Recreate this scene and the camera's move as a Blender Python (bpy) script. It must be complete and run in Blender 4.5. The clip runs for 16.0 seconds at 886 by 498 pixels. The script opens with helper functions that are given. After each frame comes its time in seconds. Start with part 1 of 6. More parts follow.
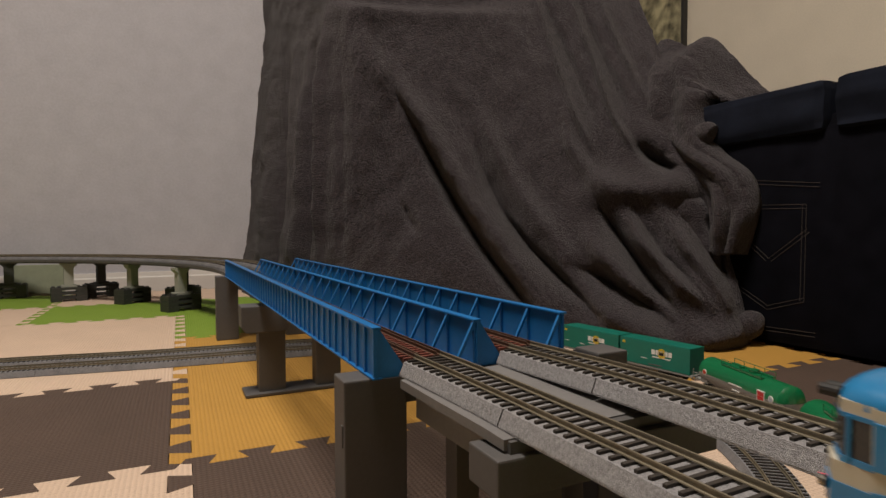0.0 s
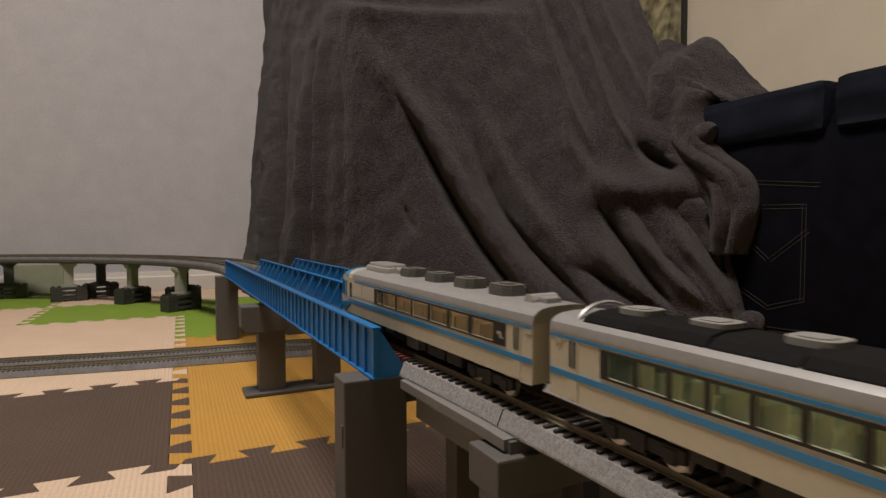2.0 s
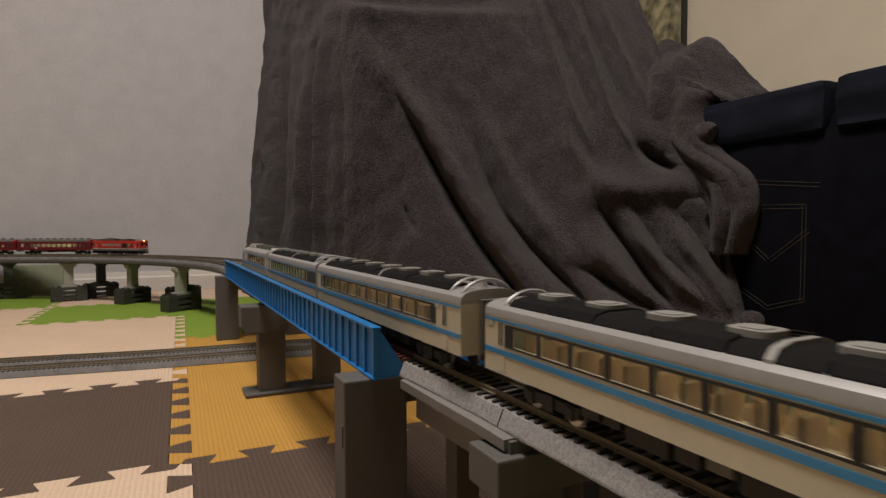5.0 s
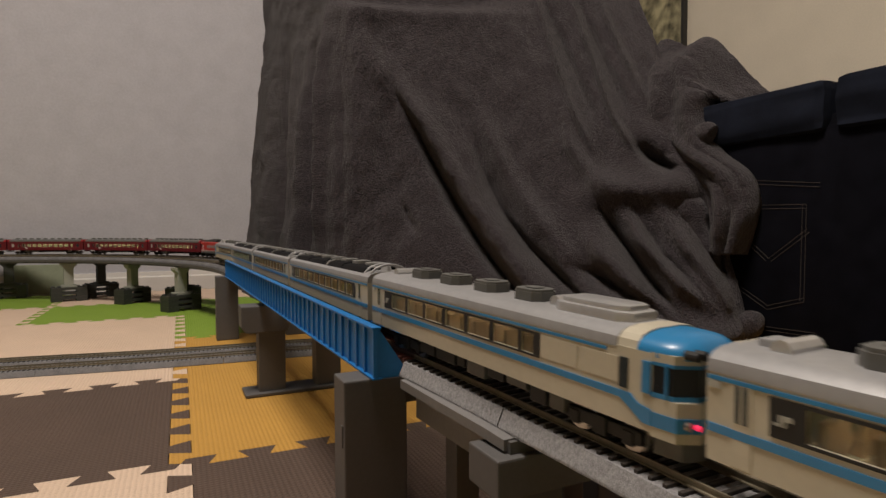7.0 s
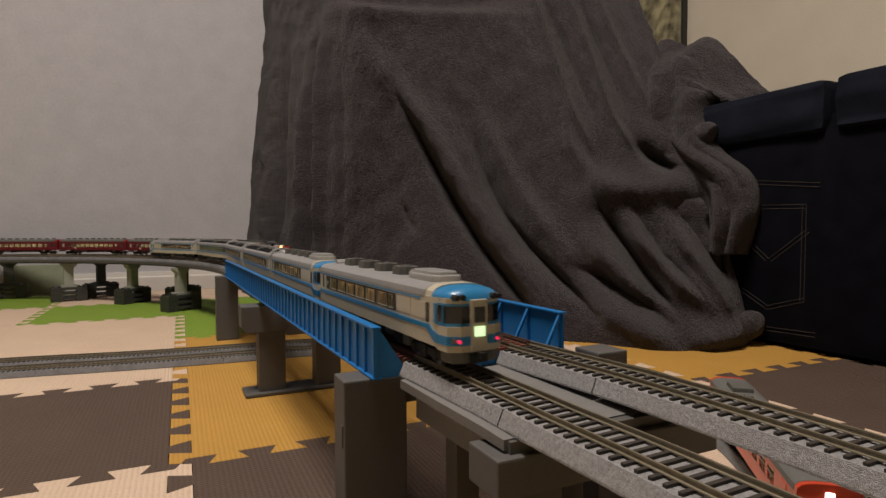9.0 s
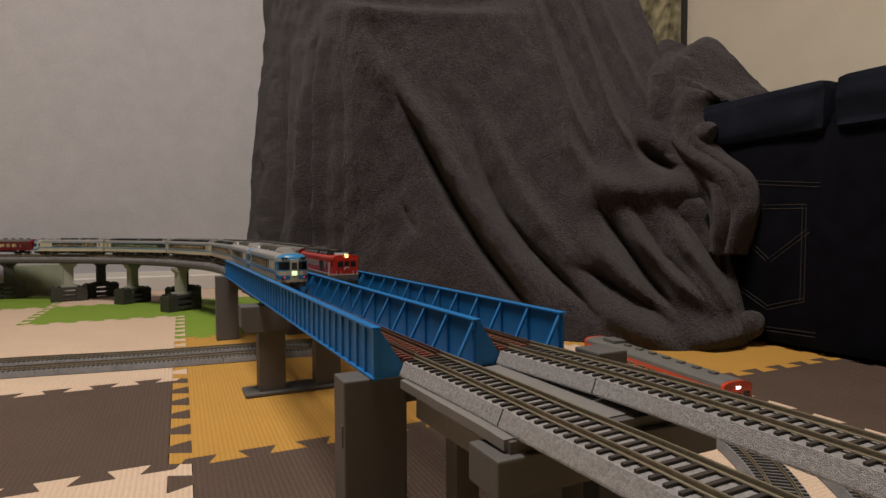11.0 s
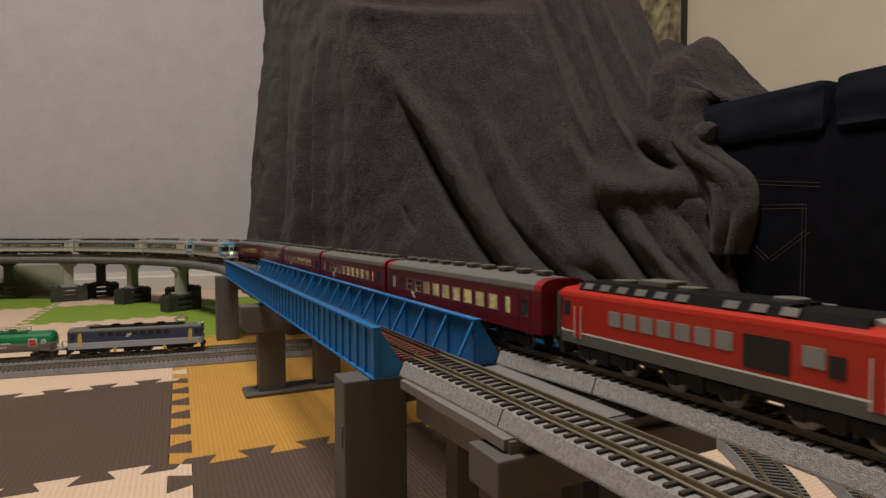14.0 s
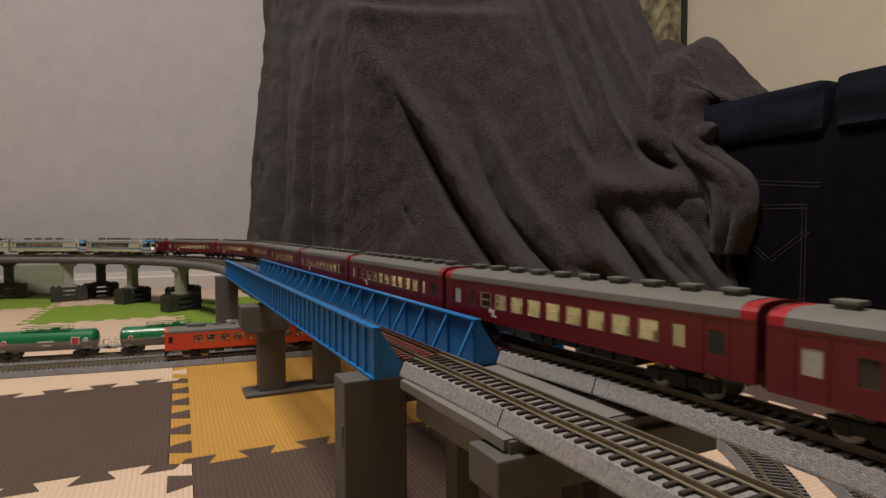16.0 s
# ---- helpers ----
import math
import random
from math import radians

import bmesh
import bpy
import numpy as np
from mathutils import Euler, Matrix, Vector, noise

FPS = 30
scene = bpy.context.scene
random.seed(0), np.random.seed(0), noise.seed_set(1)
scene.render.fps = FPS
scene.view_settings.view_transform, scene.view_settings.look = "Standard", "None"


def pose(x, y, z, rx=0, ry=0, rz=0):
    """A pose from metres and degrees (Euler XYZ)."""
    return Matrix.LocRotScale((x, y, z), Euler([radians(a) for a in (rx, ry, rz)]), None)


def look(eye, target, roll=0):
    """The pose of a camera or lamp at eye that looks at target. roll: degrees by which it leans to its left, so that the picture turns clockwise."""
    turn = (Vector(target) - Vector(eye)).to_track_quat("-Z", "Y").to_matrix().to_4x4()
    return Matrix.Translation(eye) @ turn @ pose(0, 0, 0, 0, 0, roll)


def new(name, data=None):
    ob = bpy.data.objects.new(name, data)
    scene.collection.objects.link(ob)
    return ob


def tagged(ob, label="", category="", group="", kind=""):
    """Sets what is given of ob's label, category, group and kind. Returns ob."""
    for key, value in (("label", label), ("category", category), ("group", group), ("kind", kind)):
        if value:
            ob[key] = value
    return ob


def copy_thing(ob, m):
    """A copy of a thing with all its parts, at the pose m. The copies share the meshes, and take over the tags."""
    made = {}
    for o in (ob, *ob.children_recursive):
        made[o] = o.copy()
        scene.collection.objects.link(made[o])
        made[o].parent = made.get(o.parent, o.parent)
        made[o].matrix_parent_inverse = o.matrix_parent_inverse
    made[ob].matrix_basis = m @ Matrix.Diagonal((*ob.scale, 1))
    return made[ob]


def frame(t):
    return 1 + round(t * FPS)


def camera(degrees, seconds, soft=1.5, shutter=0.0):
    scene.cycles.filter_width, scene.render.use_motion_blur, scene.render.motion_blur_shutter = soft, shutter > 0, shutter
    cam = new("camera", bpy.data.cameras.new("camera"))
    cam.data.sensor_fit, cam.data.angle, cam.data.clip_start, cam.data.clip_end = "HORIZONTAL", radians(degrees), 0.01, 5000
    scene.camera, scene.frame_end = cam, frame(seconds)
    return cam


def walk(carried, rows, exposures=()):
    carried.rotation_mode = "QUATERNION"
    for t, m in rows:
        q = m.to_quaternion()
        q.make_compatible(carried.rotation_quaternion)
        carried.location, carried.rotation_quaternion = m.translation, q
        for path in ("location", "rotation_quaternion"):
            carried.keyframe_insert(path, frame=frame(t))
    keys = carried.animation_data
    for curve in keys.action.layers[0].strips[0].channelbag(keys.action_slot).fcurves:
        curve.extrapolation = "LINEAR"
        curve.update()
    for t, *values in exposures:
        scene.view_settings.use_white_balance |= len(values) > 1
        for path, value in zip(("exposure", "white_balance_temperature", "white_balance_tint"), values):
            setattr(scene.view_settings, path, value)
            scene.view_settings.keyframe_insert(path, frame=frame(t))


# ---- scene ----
EYE = Vector((-0.003, -0.498, 0.193))
YAW, PITCH = 0.446, 0.037
AIM = EYE + Vector((math.sin(YAW) * math.cos(PITCH), math.cos(YAW) * math.cos(PITCH), -math.sin(PITCH)))
cam = camera(76.2, 16.0, soft=1.5, shutter=0.3)
walk(cam, [(0.0, look(EYE, AIM, -0.2)), (16.0, look(EYE, AIM, -0.2))], exposures=[(0.0, 0.0), (16.0, 0.0)])

# ---- light: two ceiling lamps of a room at night ----
world = bpy.data.worlds.new("world")
world.use_nodes = True
world.node_tree.nodes["Background"].inputs[0].default_value = (1.0, 0.9, 0.8, 1)
world.node_tree.nodes["Background"].inputs[1].default_value = 0.02
scene.world = world


def area_lamp(name, at, target, size, watts, colour):
    data = bpy.data.lights.new(name, "AREA")
    data.shape, data.size, data.energy, data.color = "DISK", size, watts, colour
    ob = new(name, data)
    ob.matrix_world = look(at, target)
    return ob


area_lamp("ceiling_lamp_light", (-0.25, -0.20, 2.27), (-0.25, -0.20, 0), 0.65, 54, (1.0, 0.89, 0.78))

# ---- materials ----
def mat(name, colour, rough=0.6, metal=0.0, vary=0.12, scale=40.0, fine=400.0, bump=0.15, depth=0.0004, glow=0.0, rand=0.0, spec=0.5, coat=0.0):
    m = bpy.data.materials.new(name)
    m.use_nodes = True
    nt = m.node_tree
    b = nt.nodes["Principled BSDF"]
    b.inputs["Roughness"].default_value, b.inputs["Metallic"].default_value = rough, metal
    b.inputs["Specular IOR Level"].default_value = spec
    b.inputs["Coat Weight"].default_value = coat
    co = nt.nodes.new("ShaderNodeTexCoord")
    n1, n2 = nt.nodes.new("ShaderNodeTexNoise"), nt.nodes.new("ShaderNodeTexNoise")
    n1.inputs["Scale"].default_value, n2.inputs["Scale"].default_value = scale, fine
    n1.inputs["Detail"].default_value = n2.inputs["Detail"].default_value = 4
    for n in (n1, n2):
        nt.links.new(co.outputs["Object"], n.inputs["Vector"])
    add = nt.nodes.new("ShaderNodeMath")
    nt.links.new(n1.outputs["Fac"], add.inputs[0])
    nt.links.new(n2.outputs["Fac"], add.inputs[1])
    ramp = nt.nodes.new("ShaderNodeMapRange")
    ramp.inputs["From Min"].default_value, ramp.inputs["From Max"].default_value = 0.7, 1.3
    ramp.inputs["To Min"].default_value, ramp.inputs["To Max"].default_value = 1 - vary, 1 + vary
    nt.links.new(add.outputs[0], ramp.inputs["Value"])
    fac = ramp.outputs["Result"]
    if rand:
        info = nt.nodes.new("ShaderNodeObjectInfo")
        mr = nt.nodes.new("ShaderNodeMapRange")
        mr.inputs["To Min"].default_value, mr.inputs["To Max"].default_value = 1 - rand, 1 + rand
        nt.links.new(info.outputs["Random"], mr.inputs["Value"])
        mul = nt.nodes.new("ShaderNodeMath")
        mul.operation = "MULTIPLY"
        nt.links.new(fac, mul.inputs[0])
        nt.links.new(mr.outputs["Result"], mul.inputs[1])
        fac = mul.outputs[0]
    mix = nt.nodes.new("ShaderNodeVectorMath")
    mix.operation = "SCALE"
    mix.inputs[0].default_value = colour
    nt.links.new(fac, mix.inputs["Scale"])
    nt.links.new(mix.outputs[0], b.inputs["Base Color"])
    if bump:
        bp = nt.nodes.new("ShaderNodeBump")
        bp.inputs["Strength"].default_value, bp.inputs["Distance"].default_value = bump, max(depth, 0.0002)
        nt.links.new(n2.outputs["Fac"], bp.inputs["Height"])
        nt.links.new(bp.outputs[0], b.inputs["Normal"])
    if glow:
        b.inputs["Emission Color"].default_value = (*colour, 1)
        b.inputs["Emission Strength"].default_value = glow
    m["keep"] = 1
    return m


def add_weave(m, pitch, depth, strength=0.6, turn=0.0, both=True):
    """A woven relief of small ridges in the top of a foam or cloth surface."""
    nt = m.node_tree
    b = nt.nodes["Principled BSDF"]
    co = nt.nodes.new("ShaderNodeTexCoord")
    rot = nt.nodes.new("ShaderNodeMapping")
    rot.inputs["Rotation"].default_value = (0, 0, turn)
    nt.links.new(co.outputs["Object"], rot.inputs["Vector"])
    waves = []
    for d in (("X", "Y") if both else ("X",)):
        w = nt.nodes.new("ShaderNodeTexWave")
        w.wave_type, w.bands_direction, w.wave_profile = "BANDS", d, "SIN"
        w.inputs["Scale"].default_value = 0.314 / pitch
        w.inputs["Distortion"].default_value = 0.3
        nt.links.new(rot.outputs[0], w.inputs["Vector"])
        waves.append(w.outputs["Fac"])
    h = waves[0]
    if both:
        mul = nt.nodes.new("ShaderNodeMath")
        mul.operation = "MULTIPLY"
        nt.links.new(waves[0], mul.inputs[0])
        nt.links.new(waves[1], mul.inputs[1])
        h = mul.outputs[0]
    bp = nt.nodes.new("ShaderNodeBump")
    bp.inputs["Strength"].default_value, bp.inputs["Distance"].default_value = strength, depth
    nt.links.new(h, bp.inputs["Height"])
    old = b.inputs["Normal"].links
    if old:
        nt.links.new(old[0].from_socket, bp.inputs["Normal"])
    nt.links.new(bp.outputs[0], b.inputs["Normal"])
    return m


def glass_mat(name, tint, rough=0.03, alpha=0.25):
    """A thin clear pane: glossy film over a see-through sheet."""
    m = bpy.data.materials.new(name)
    m.use_nodes = True
    nt = m.node_tree
    nt.nodes.clear()
    out = nt.nodes.new("ShaderNodeOutputMaterial")
    mx = nt.nodes.new("ShaderNodeMixShader")
    tr, gl = nt.nodes.new("ShaderNodeBsdfTransparent"), nt.nodes.new("ShaderNodeBsdfPrincipled")
    tr.inputs[0].default_value = (*tint, 1)
    gl.inputs["Base Color"].default_value = (*[c * 0.3 for c in tint], 1)
    gl.inputs["Roughness"].default_value = rough
    mx.inputs[0].default_value = alpha
    nt.links.new(tr.outputs[0], mx.inputs[1])
    nt.links.new(gl.outputs[0], mx.inputs[2])
    nt.links.new(mx.outputs[0], out.inputs[0])
    return m


BLUE = mat("blue_plastic", (0.009, 0.150, 0.43), 0.42, vary=0.06, bump=0.05)
GREY = mat("grey_plastic", (0.090, 0.087, 0.087), 0.55, vary=0.08, bump=0.08)
DECKGREY = mat("deck_grey_plastic", (0.17, 0.165, 0.165), 0.55, vary=0.08, bump=0.08)
DARKGREY = mat("dark_grey_plastic", (0.035, 0.037, 0.035), 0.5, vary=0.1, bump=0.08)
PALEGREY = mat("pale_grey_plastic", (0.30, 0.31, 0.27), 0.6, vary=0.08, bump=0.05)
BALLAST = mat("ballast", (0.29, 0.285, 0.295), 0.9, vary=0.36, scale=700, fine=2600, bump=0.9, depth=0.0010)
BALLAST_DARK = mat("plain_roadbed", (0.17, 0.17, 0.18), 0.85, vary=0.3, scale=60, fine=700, bump=0.5, depth=0.0006)
TIE = mat("brown_tie", (0.028, 0.022, 0.018), 0.7, vary=0.25, rand=0.15)
TIE_RED = mat("red_bridge_tie", (0.17, 0.045, 0.03), 0.65, vary=0.25, rand=0.15)
RAIL = mat("nickel_rail", (0.23, 0.20, 0.145), 0.45, 0.5, vary=0.15, bump=0.05)
RAIL_RUST = mat("brown_rail_side", (0.11, 0.06, 0.04), 0.5, 0.3, vary=0.15, bump=0.05)
FOAM = {
    "w": mat("cream_foam", (0.66, 0.50, 0.38), 0.8, vary=0.06, scale=12, fine=300),
    "b": mat("brown_foam", (0.085, 0.054, 0.040), 0.75, vary=0.12, scale=12, fine=300),
    "o": mat("orange_foam", (0.51, 0.275, 0.050), 0.75, vary=0.06, scale=12, fine=300),
    "g": mat("green_foam", (0.20, 0.32, 0.03), 0.78, vary=0.06, scale=12, fine=300),
}
for m in FOAM.values():
    add_weave(m, 0.0040, 0.0012, 0.9)
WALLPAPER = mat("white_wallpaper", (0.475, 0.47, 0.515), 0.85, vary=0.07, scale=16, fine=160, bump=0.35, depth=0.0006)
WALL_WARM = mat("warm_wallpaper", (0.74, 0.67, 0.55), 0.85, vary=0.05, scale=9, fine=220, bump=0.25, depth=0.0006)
SKIRT = mat("white_skirting", (0.66, 0.64, 0.62), 0.5, vary=0.04)
CEIL = mat("ceiling_paper", (0.75, 0.74, 0.72), 0.9, vary=0.03)
FLEECE = mat("grey_fleece", (0.0318, 0.0254, 0.0303), 0.95, vary=0.55, scale=190, fine=330, bump=1.0, depth=0.0055, spec=0.1)
FLEECE.node_tree.nodes["Principled BSDF"].inputs["Sheen Weight"].default_value = 0.15
FLEECE.node_tree.nodes["Principled BSDF"].inputs["Sheen Roughness"].default_value = 0.6
DENIM = mat("dark_denim", (0.0050, 0.0052, 0.0082), 0.95, vary=0.4, scale=30, fine=900, bump=0.4, depth=0.0006, spec=0.05)
DENIM_SLEEVE = mat("indigo_denim", (0.0085, 0.0108, 0.0190), 0.9, vary=0.4, scale=30, fine=900, bump=0.4, depth=0.0006, spec=0.1)
STITCH = mat("brown_stitch", (0.060, 0.048, 0.042), 0.8)

# ---- mesh helpers ----
def box(bm, x0, y0, z0, x1, y1, z1, bevel=0.0):
    r = bmesh.ops.create_cube(bm, size=1.0)
    vs = r["verts"]
    for v in vs:
        v.co = Vector(((x0 + x1) / 2 + v.co.x * (x1 - x0), (y0 + y1) / 2 + v.co.y * (y1 - y0), (z0 + z1) / 2 + v.co.z * (z1 - z0)))
    if bevel:
        es = list({e for v in vs for e in v.link_edges})
        bmesh.ops.bevel(bm, geom=es, offset=bevel, segments=2, affect="EDGES", profile=0.6)
    return vs


def cyl(bm, a, b, r, seg=12, r2=None):
    a, b = Vector(a), Vector(b)
    d = b - a
    m = Matrix.Translation((a + b) / 2) @ d.to_track_quat("Z", "Y").to_matrix().to_4x4()
    return bmesh.ops.create_cone(bm, cap_ends=True, segments=seg, radius1=r, radius2=r if r2 is None else r2, depth=d.length, matrix=m)["verts"]


def prism(bm, outline, axis, a, b, bevel=0.0):
    """A prism: a closed outline of 2D points swept along axis x or y or z from a to b."""
    def at(p, s):
        return {"x": (s, p[0], p[1]), "y": (p[0], s, p[1]), "z": (p[0], p[1], s)}[axis]
    v0 = [bm.verts.new(at(p, a)) for p in outline]
    v1 = [bm.verts.new(at(p, b)) for p in outline]
    n = len(outline)
    fs = [bm.faces.new(v0), bm.faces.new(v1)]
    for i in range(n):
        fs.append(bm.faces.new((v0[i], v0[(i + 1) % n], v1[(i + 1) % n], v1[i])))
    bmesh.ops.recalc_face_normals(bm, faces=fs)
    if bevel:
        bmesh.ops.bevel(bm, geom=list({e for f in fs for e in f.edges}), offset=bevel, segments=2, affect="EDGES", profile=0.6)
    return v0 + v1


def mesh_of(name, bm, material, smooth=False):
    me = bpy.data.meshes.new(name)
    bm.normal_update()
    bm.to_mesh(me)
    bm.free()
    for m in (material if isinstance(material, (list, tuple)) else [material]):
        me.materials.append(m)
    if smooth:
        for p in me.polygons:
            p.use_smooth = True
        me.set_sharp_from_angle(angle=radians(35))
    return me


def part(name, bm, material, parent=None, label="", smooth=False):
    ob = new(name, mesh_of(name, bm, material, smooth))
    ob.parent = parent
    return tagged(ob, label)


def shared(name, me, parent, m, label=""):
    ob = new(name, me)
    ob.parent = parent
    ob.matrix_basis = m
    return tagged(ob, label)


def thing(name, label, category, group="", at=None):
    ob = new(name)
    ob.empty_display_size = 0.02
    if at is not None:
        ob.matrix_basis = at
    return tagged(ob, label, category, group)


# ---- the lines of the tracks ----
class Line:
    """A smooth plan line through points, with distances along it."""
    def __init__(self, pts, z, step=0.01):
        dense = [Vector(pts[0])]
        for i in range(len(pts) - 1):
            p1, p2 = Vector(pts[i]), Vector(pts[i + 1])
            p0 = Vector(pts[i - 1]) if i else p1 * 2 - p2
            p3 = Vector(pts[i + 2]) if i + 2 < len(pts) else p2 * 2 - p1
            n = max(2, int((p2 - p1).length / step))
            ta, tb = (p1 - p0).length ** 0.5, (p2 - p1).length ** 0.5
            tc = (p3 - p2).length ** 0.5
            m1 = (p2 - p1) + tb * ((p1 - p0) / ta - (p2 - p0) / (ta + tb))
            m2 = (p2 - p1) + tb * ((p3 - p2) / tc - (p3 - p1) / (tb + tc))
            for k in range(1, n + 1):
                u = k / n
                dense.append((2 * u**3 - 3 * u**2 + 1) * p1 + (u**3 - 2 * u**2 + u) * m1 + (-2 * u**3 + 3 * u**2) * p2 + (u**3 - u**2) * m2)
        self.p, self.z = dense, z
        self.s = [0.0]
        for a, b in zip(dense, dense[1:]):
            self.s.append(self.s[-1] + (b - a).length)
        self.length = self.s[-1]

    def at(self, s):
        if s <= 0:
            d = (self.p[1] - self.p[0]).normalized()
            return self.p[0] + d * s
        if s >= self.length:
            d = (self.p[-1] - self.p[-2]).normalized()
            return self.p[-1] + d * (s - self.length)
        i = int(np.searchsorted(self.s, s)) or 1
        u = (s - self.s[i - 1]) / (self.s[i] - self.s[i - 1])
        return self.p[i - 1].lerp(self.p[i], u)

    def way(self, s):
        return (self.at(s + 0.004) - self.at(s - 0.004)).normalized()

    def side(self, s, off):
        d = self.way(s)
        return self.at(s) + Vector((d.y, -d.x)) * off

    def s_near(self, x, y):
        return min(zip(((p - Vector((x, y))).length for p in self.p), self.s))[1]


def arc(cx, cy, r, a0, a1, n=14):
    return [(cx + r * math.cos(radians(a0 + (a1 - a0) * i / n)), cy + r * math.sin(radians(a0 + (a1 - a0) * i / n))) for i in range(n + 1)]


RAIL_Z = 0.1235
NEAR = Line([(0.165, -3.0), (0.147, -0.62), (0.1420, -0.46), (0.1412, -0.40), (0.1400, -0.35), (0.1360, -0.295), (0.1300, -0.25), (0.1250, -0.21), (0.1155, 0.16), (0.1065, 0.53)] + arc(-0.726, 0.62, 0.83, 2, 90) + [(-1.4, 1.45), (-3.2, 1.45)], RAIL_Z)
FAR = Line([(0.224, -3.0), (0.206, -0.62), (0.2010, -0.46), (0.2005, -0.40), (0.2000, -0.35), (0.1970, -0.295), (0.1915, -0.25), (0.1865, -0.21), (0.176, 0.16), (0.166, 0.53)] + arc(-0.726, 0.62, 0.892, 2, 90) + [(-1.4, 1.512), (-3.2, 1.512)], RAIL_Z)


def dip(x, y):
    """The inner raised track sags a little past the bridge."""
    t = min(1.0, max(0.0, (-0.205 - y) / 0.125))
    near = min(1.0, max(0.0, (0.182 - x) / 0.012))
    return -0.004 * near * t * t * (3 - 2 * t) if x > 0 else 0.0


def oval(shift, r, back):
    """A floor loop, twice round: along the back, round the right-hand bend, home below the camera and round again."""
    once = arc(-0.50, 0.035 + shift, back, 268, 92, 12) + [(-0.215, 0.417 + shift * 2.2), (-0.04, 0.390 + shift * 2)] + arc(0.108, 0.004, r, 92, -88, 18)
    return once


INNER = Line(oval(0.0, 0.372, 0.41) * 2, 0.012)
OUTER = Line(oval(0.0265, 0.428, 0.44) * 2, 0.012)
LOOP_IN, LOOP_OUT = [(l.length + (l.p[-1] - l.p[0]).length) / 2 for l in (INNER, OUTER)]

# ---- room ----
def plain(name, x0, y0, z0, x1, y1, z1, material, kind="structure", label=""):
    bm = bmesh.new()
    box(bm, x0, y0, z0, x1, y1, z1)
    return tagged(part(name, bm, material), label, kind=kind)


RX0, RX1, RY0, RY1, RH = -3.6, 1.75, -3.4, 1.555, 2.4
plain("floor", RX0, RY0, -0.06, RX1, RY1, -0.0105, mat("wood_floor", (0.25, 0.15, 0.08), 0.45, vary=0.2), label="brown wooden room floor")
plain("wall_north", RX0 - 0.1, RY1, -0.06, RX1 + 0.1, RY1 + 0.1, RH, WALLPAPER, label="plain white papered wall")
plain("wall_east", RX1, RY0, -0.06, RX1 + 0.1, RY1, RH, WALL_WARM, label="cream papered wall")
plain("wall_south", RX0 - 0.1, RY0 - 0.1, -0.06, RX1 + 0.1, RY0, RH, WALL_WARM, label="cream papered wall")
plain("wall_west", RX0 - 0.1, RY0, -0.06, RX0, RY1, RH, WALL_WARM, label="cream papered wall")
plain("ceiling", RX0 - 0.1, RY0 - 0.1, RH, RX1 + 0.1, RY1 + 0.1, RH + 0.1, CEIL, label="white papered ceiling")
bm = bmesh.new()
prism(bm, [(RY1 - 0.012, -0.01), (RY1, -0.01), (RY1, 0.056), (RY1 - 0.006, 0.056), (RY1 - 0.008, 0.042), (RY1 - 0.012, 0.038)], "x", RX0, RX1)
tagged(part("baseboard", bm, SKIRT), "white moulded skirting board along the wall", kind="structure")

# ceiling lamp body, behind and above the camera
lamp = thing("ceiling_lamp", "round white ceiling lamp on the ceiling", "lamp", at=pose(-0.25, -0.20, RH))
bm = bmesh.new()
cyl(bm, (0, 0, -0.09), (0, 0, 0), 0.30, 40, 0.26)
part("housing", bm, SKIRT, lamp, smooth=True)

# ---- foam mat tiles ----
TILE, TURN = 0.2930, 0.0110
ORIGIN = Vector((-0.0010, 0.0075))
TEETH, AMP = 6, 0.0088


def mat_edge(flip, turned):
    """The toothed joint along one tile side, as (along 0..1, across in metres)."""
    pts = [(0.0, 0.0)]
    n = TEETH * 2
    for k in range(n):
        s = (1 if k % 2 == 0 else -1) * (-1 if flip else 1)
        a, b = (k + 0.0) / n, (k + 1.0) / n
        lean = 0.016
        a0, b0 = max(a, 0.012) if k == 0 else a, b if k < n - 1 else min(b, 0.988)
        grow0 = -lean if k else 0
        grow1 = lean if k < n - 1 else 0
        pts += [(a0 + grow0 * 0.8, s * AMP), (b0 + grow1 * 0.8, s * AMP)]
    pts.append((1.0, 0.0))
    out = [pts[0]]
    for (a, b), (c, d) in zip(pts[1:], pts[2:]):
        out.append((a, b))
    out.append(pts[-1])
    return out


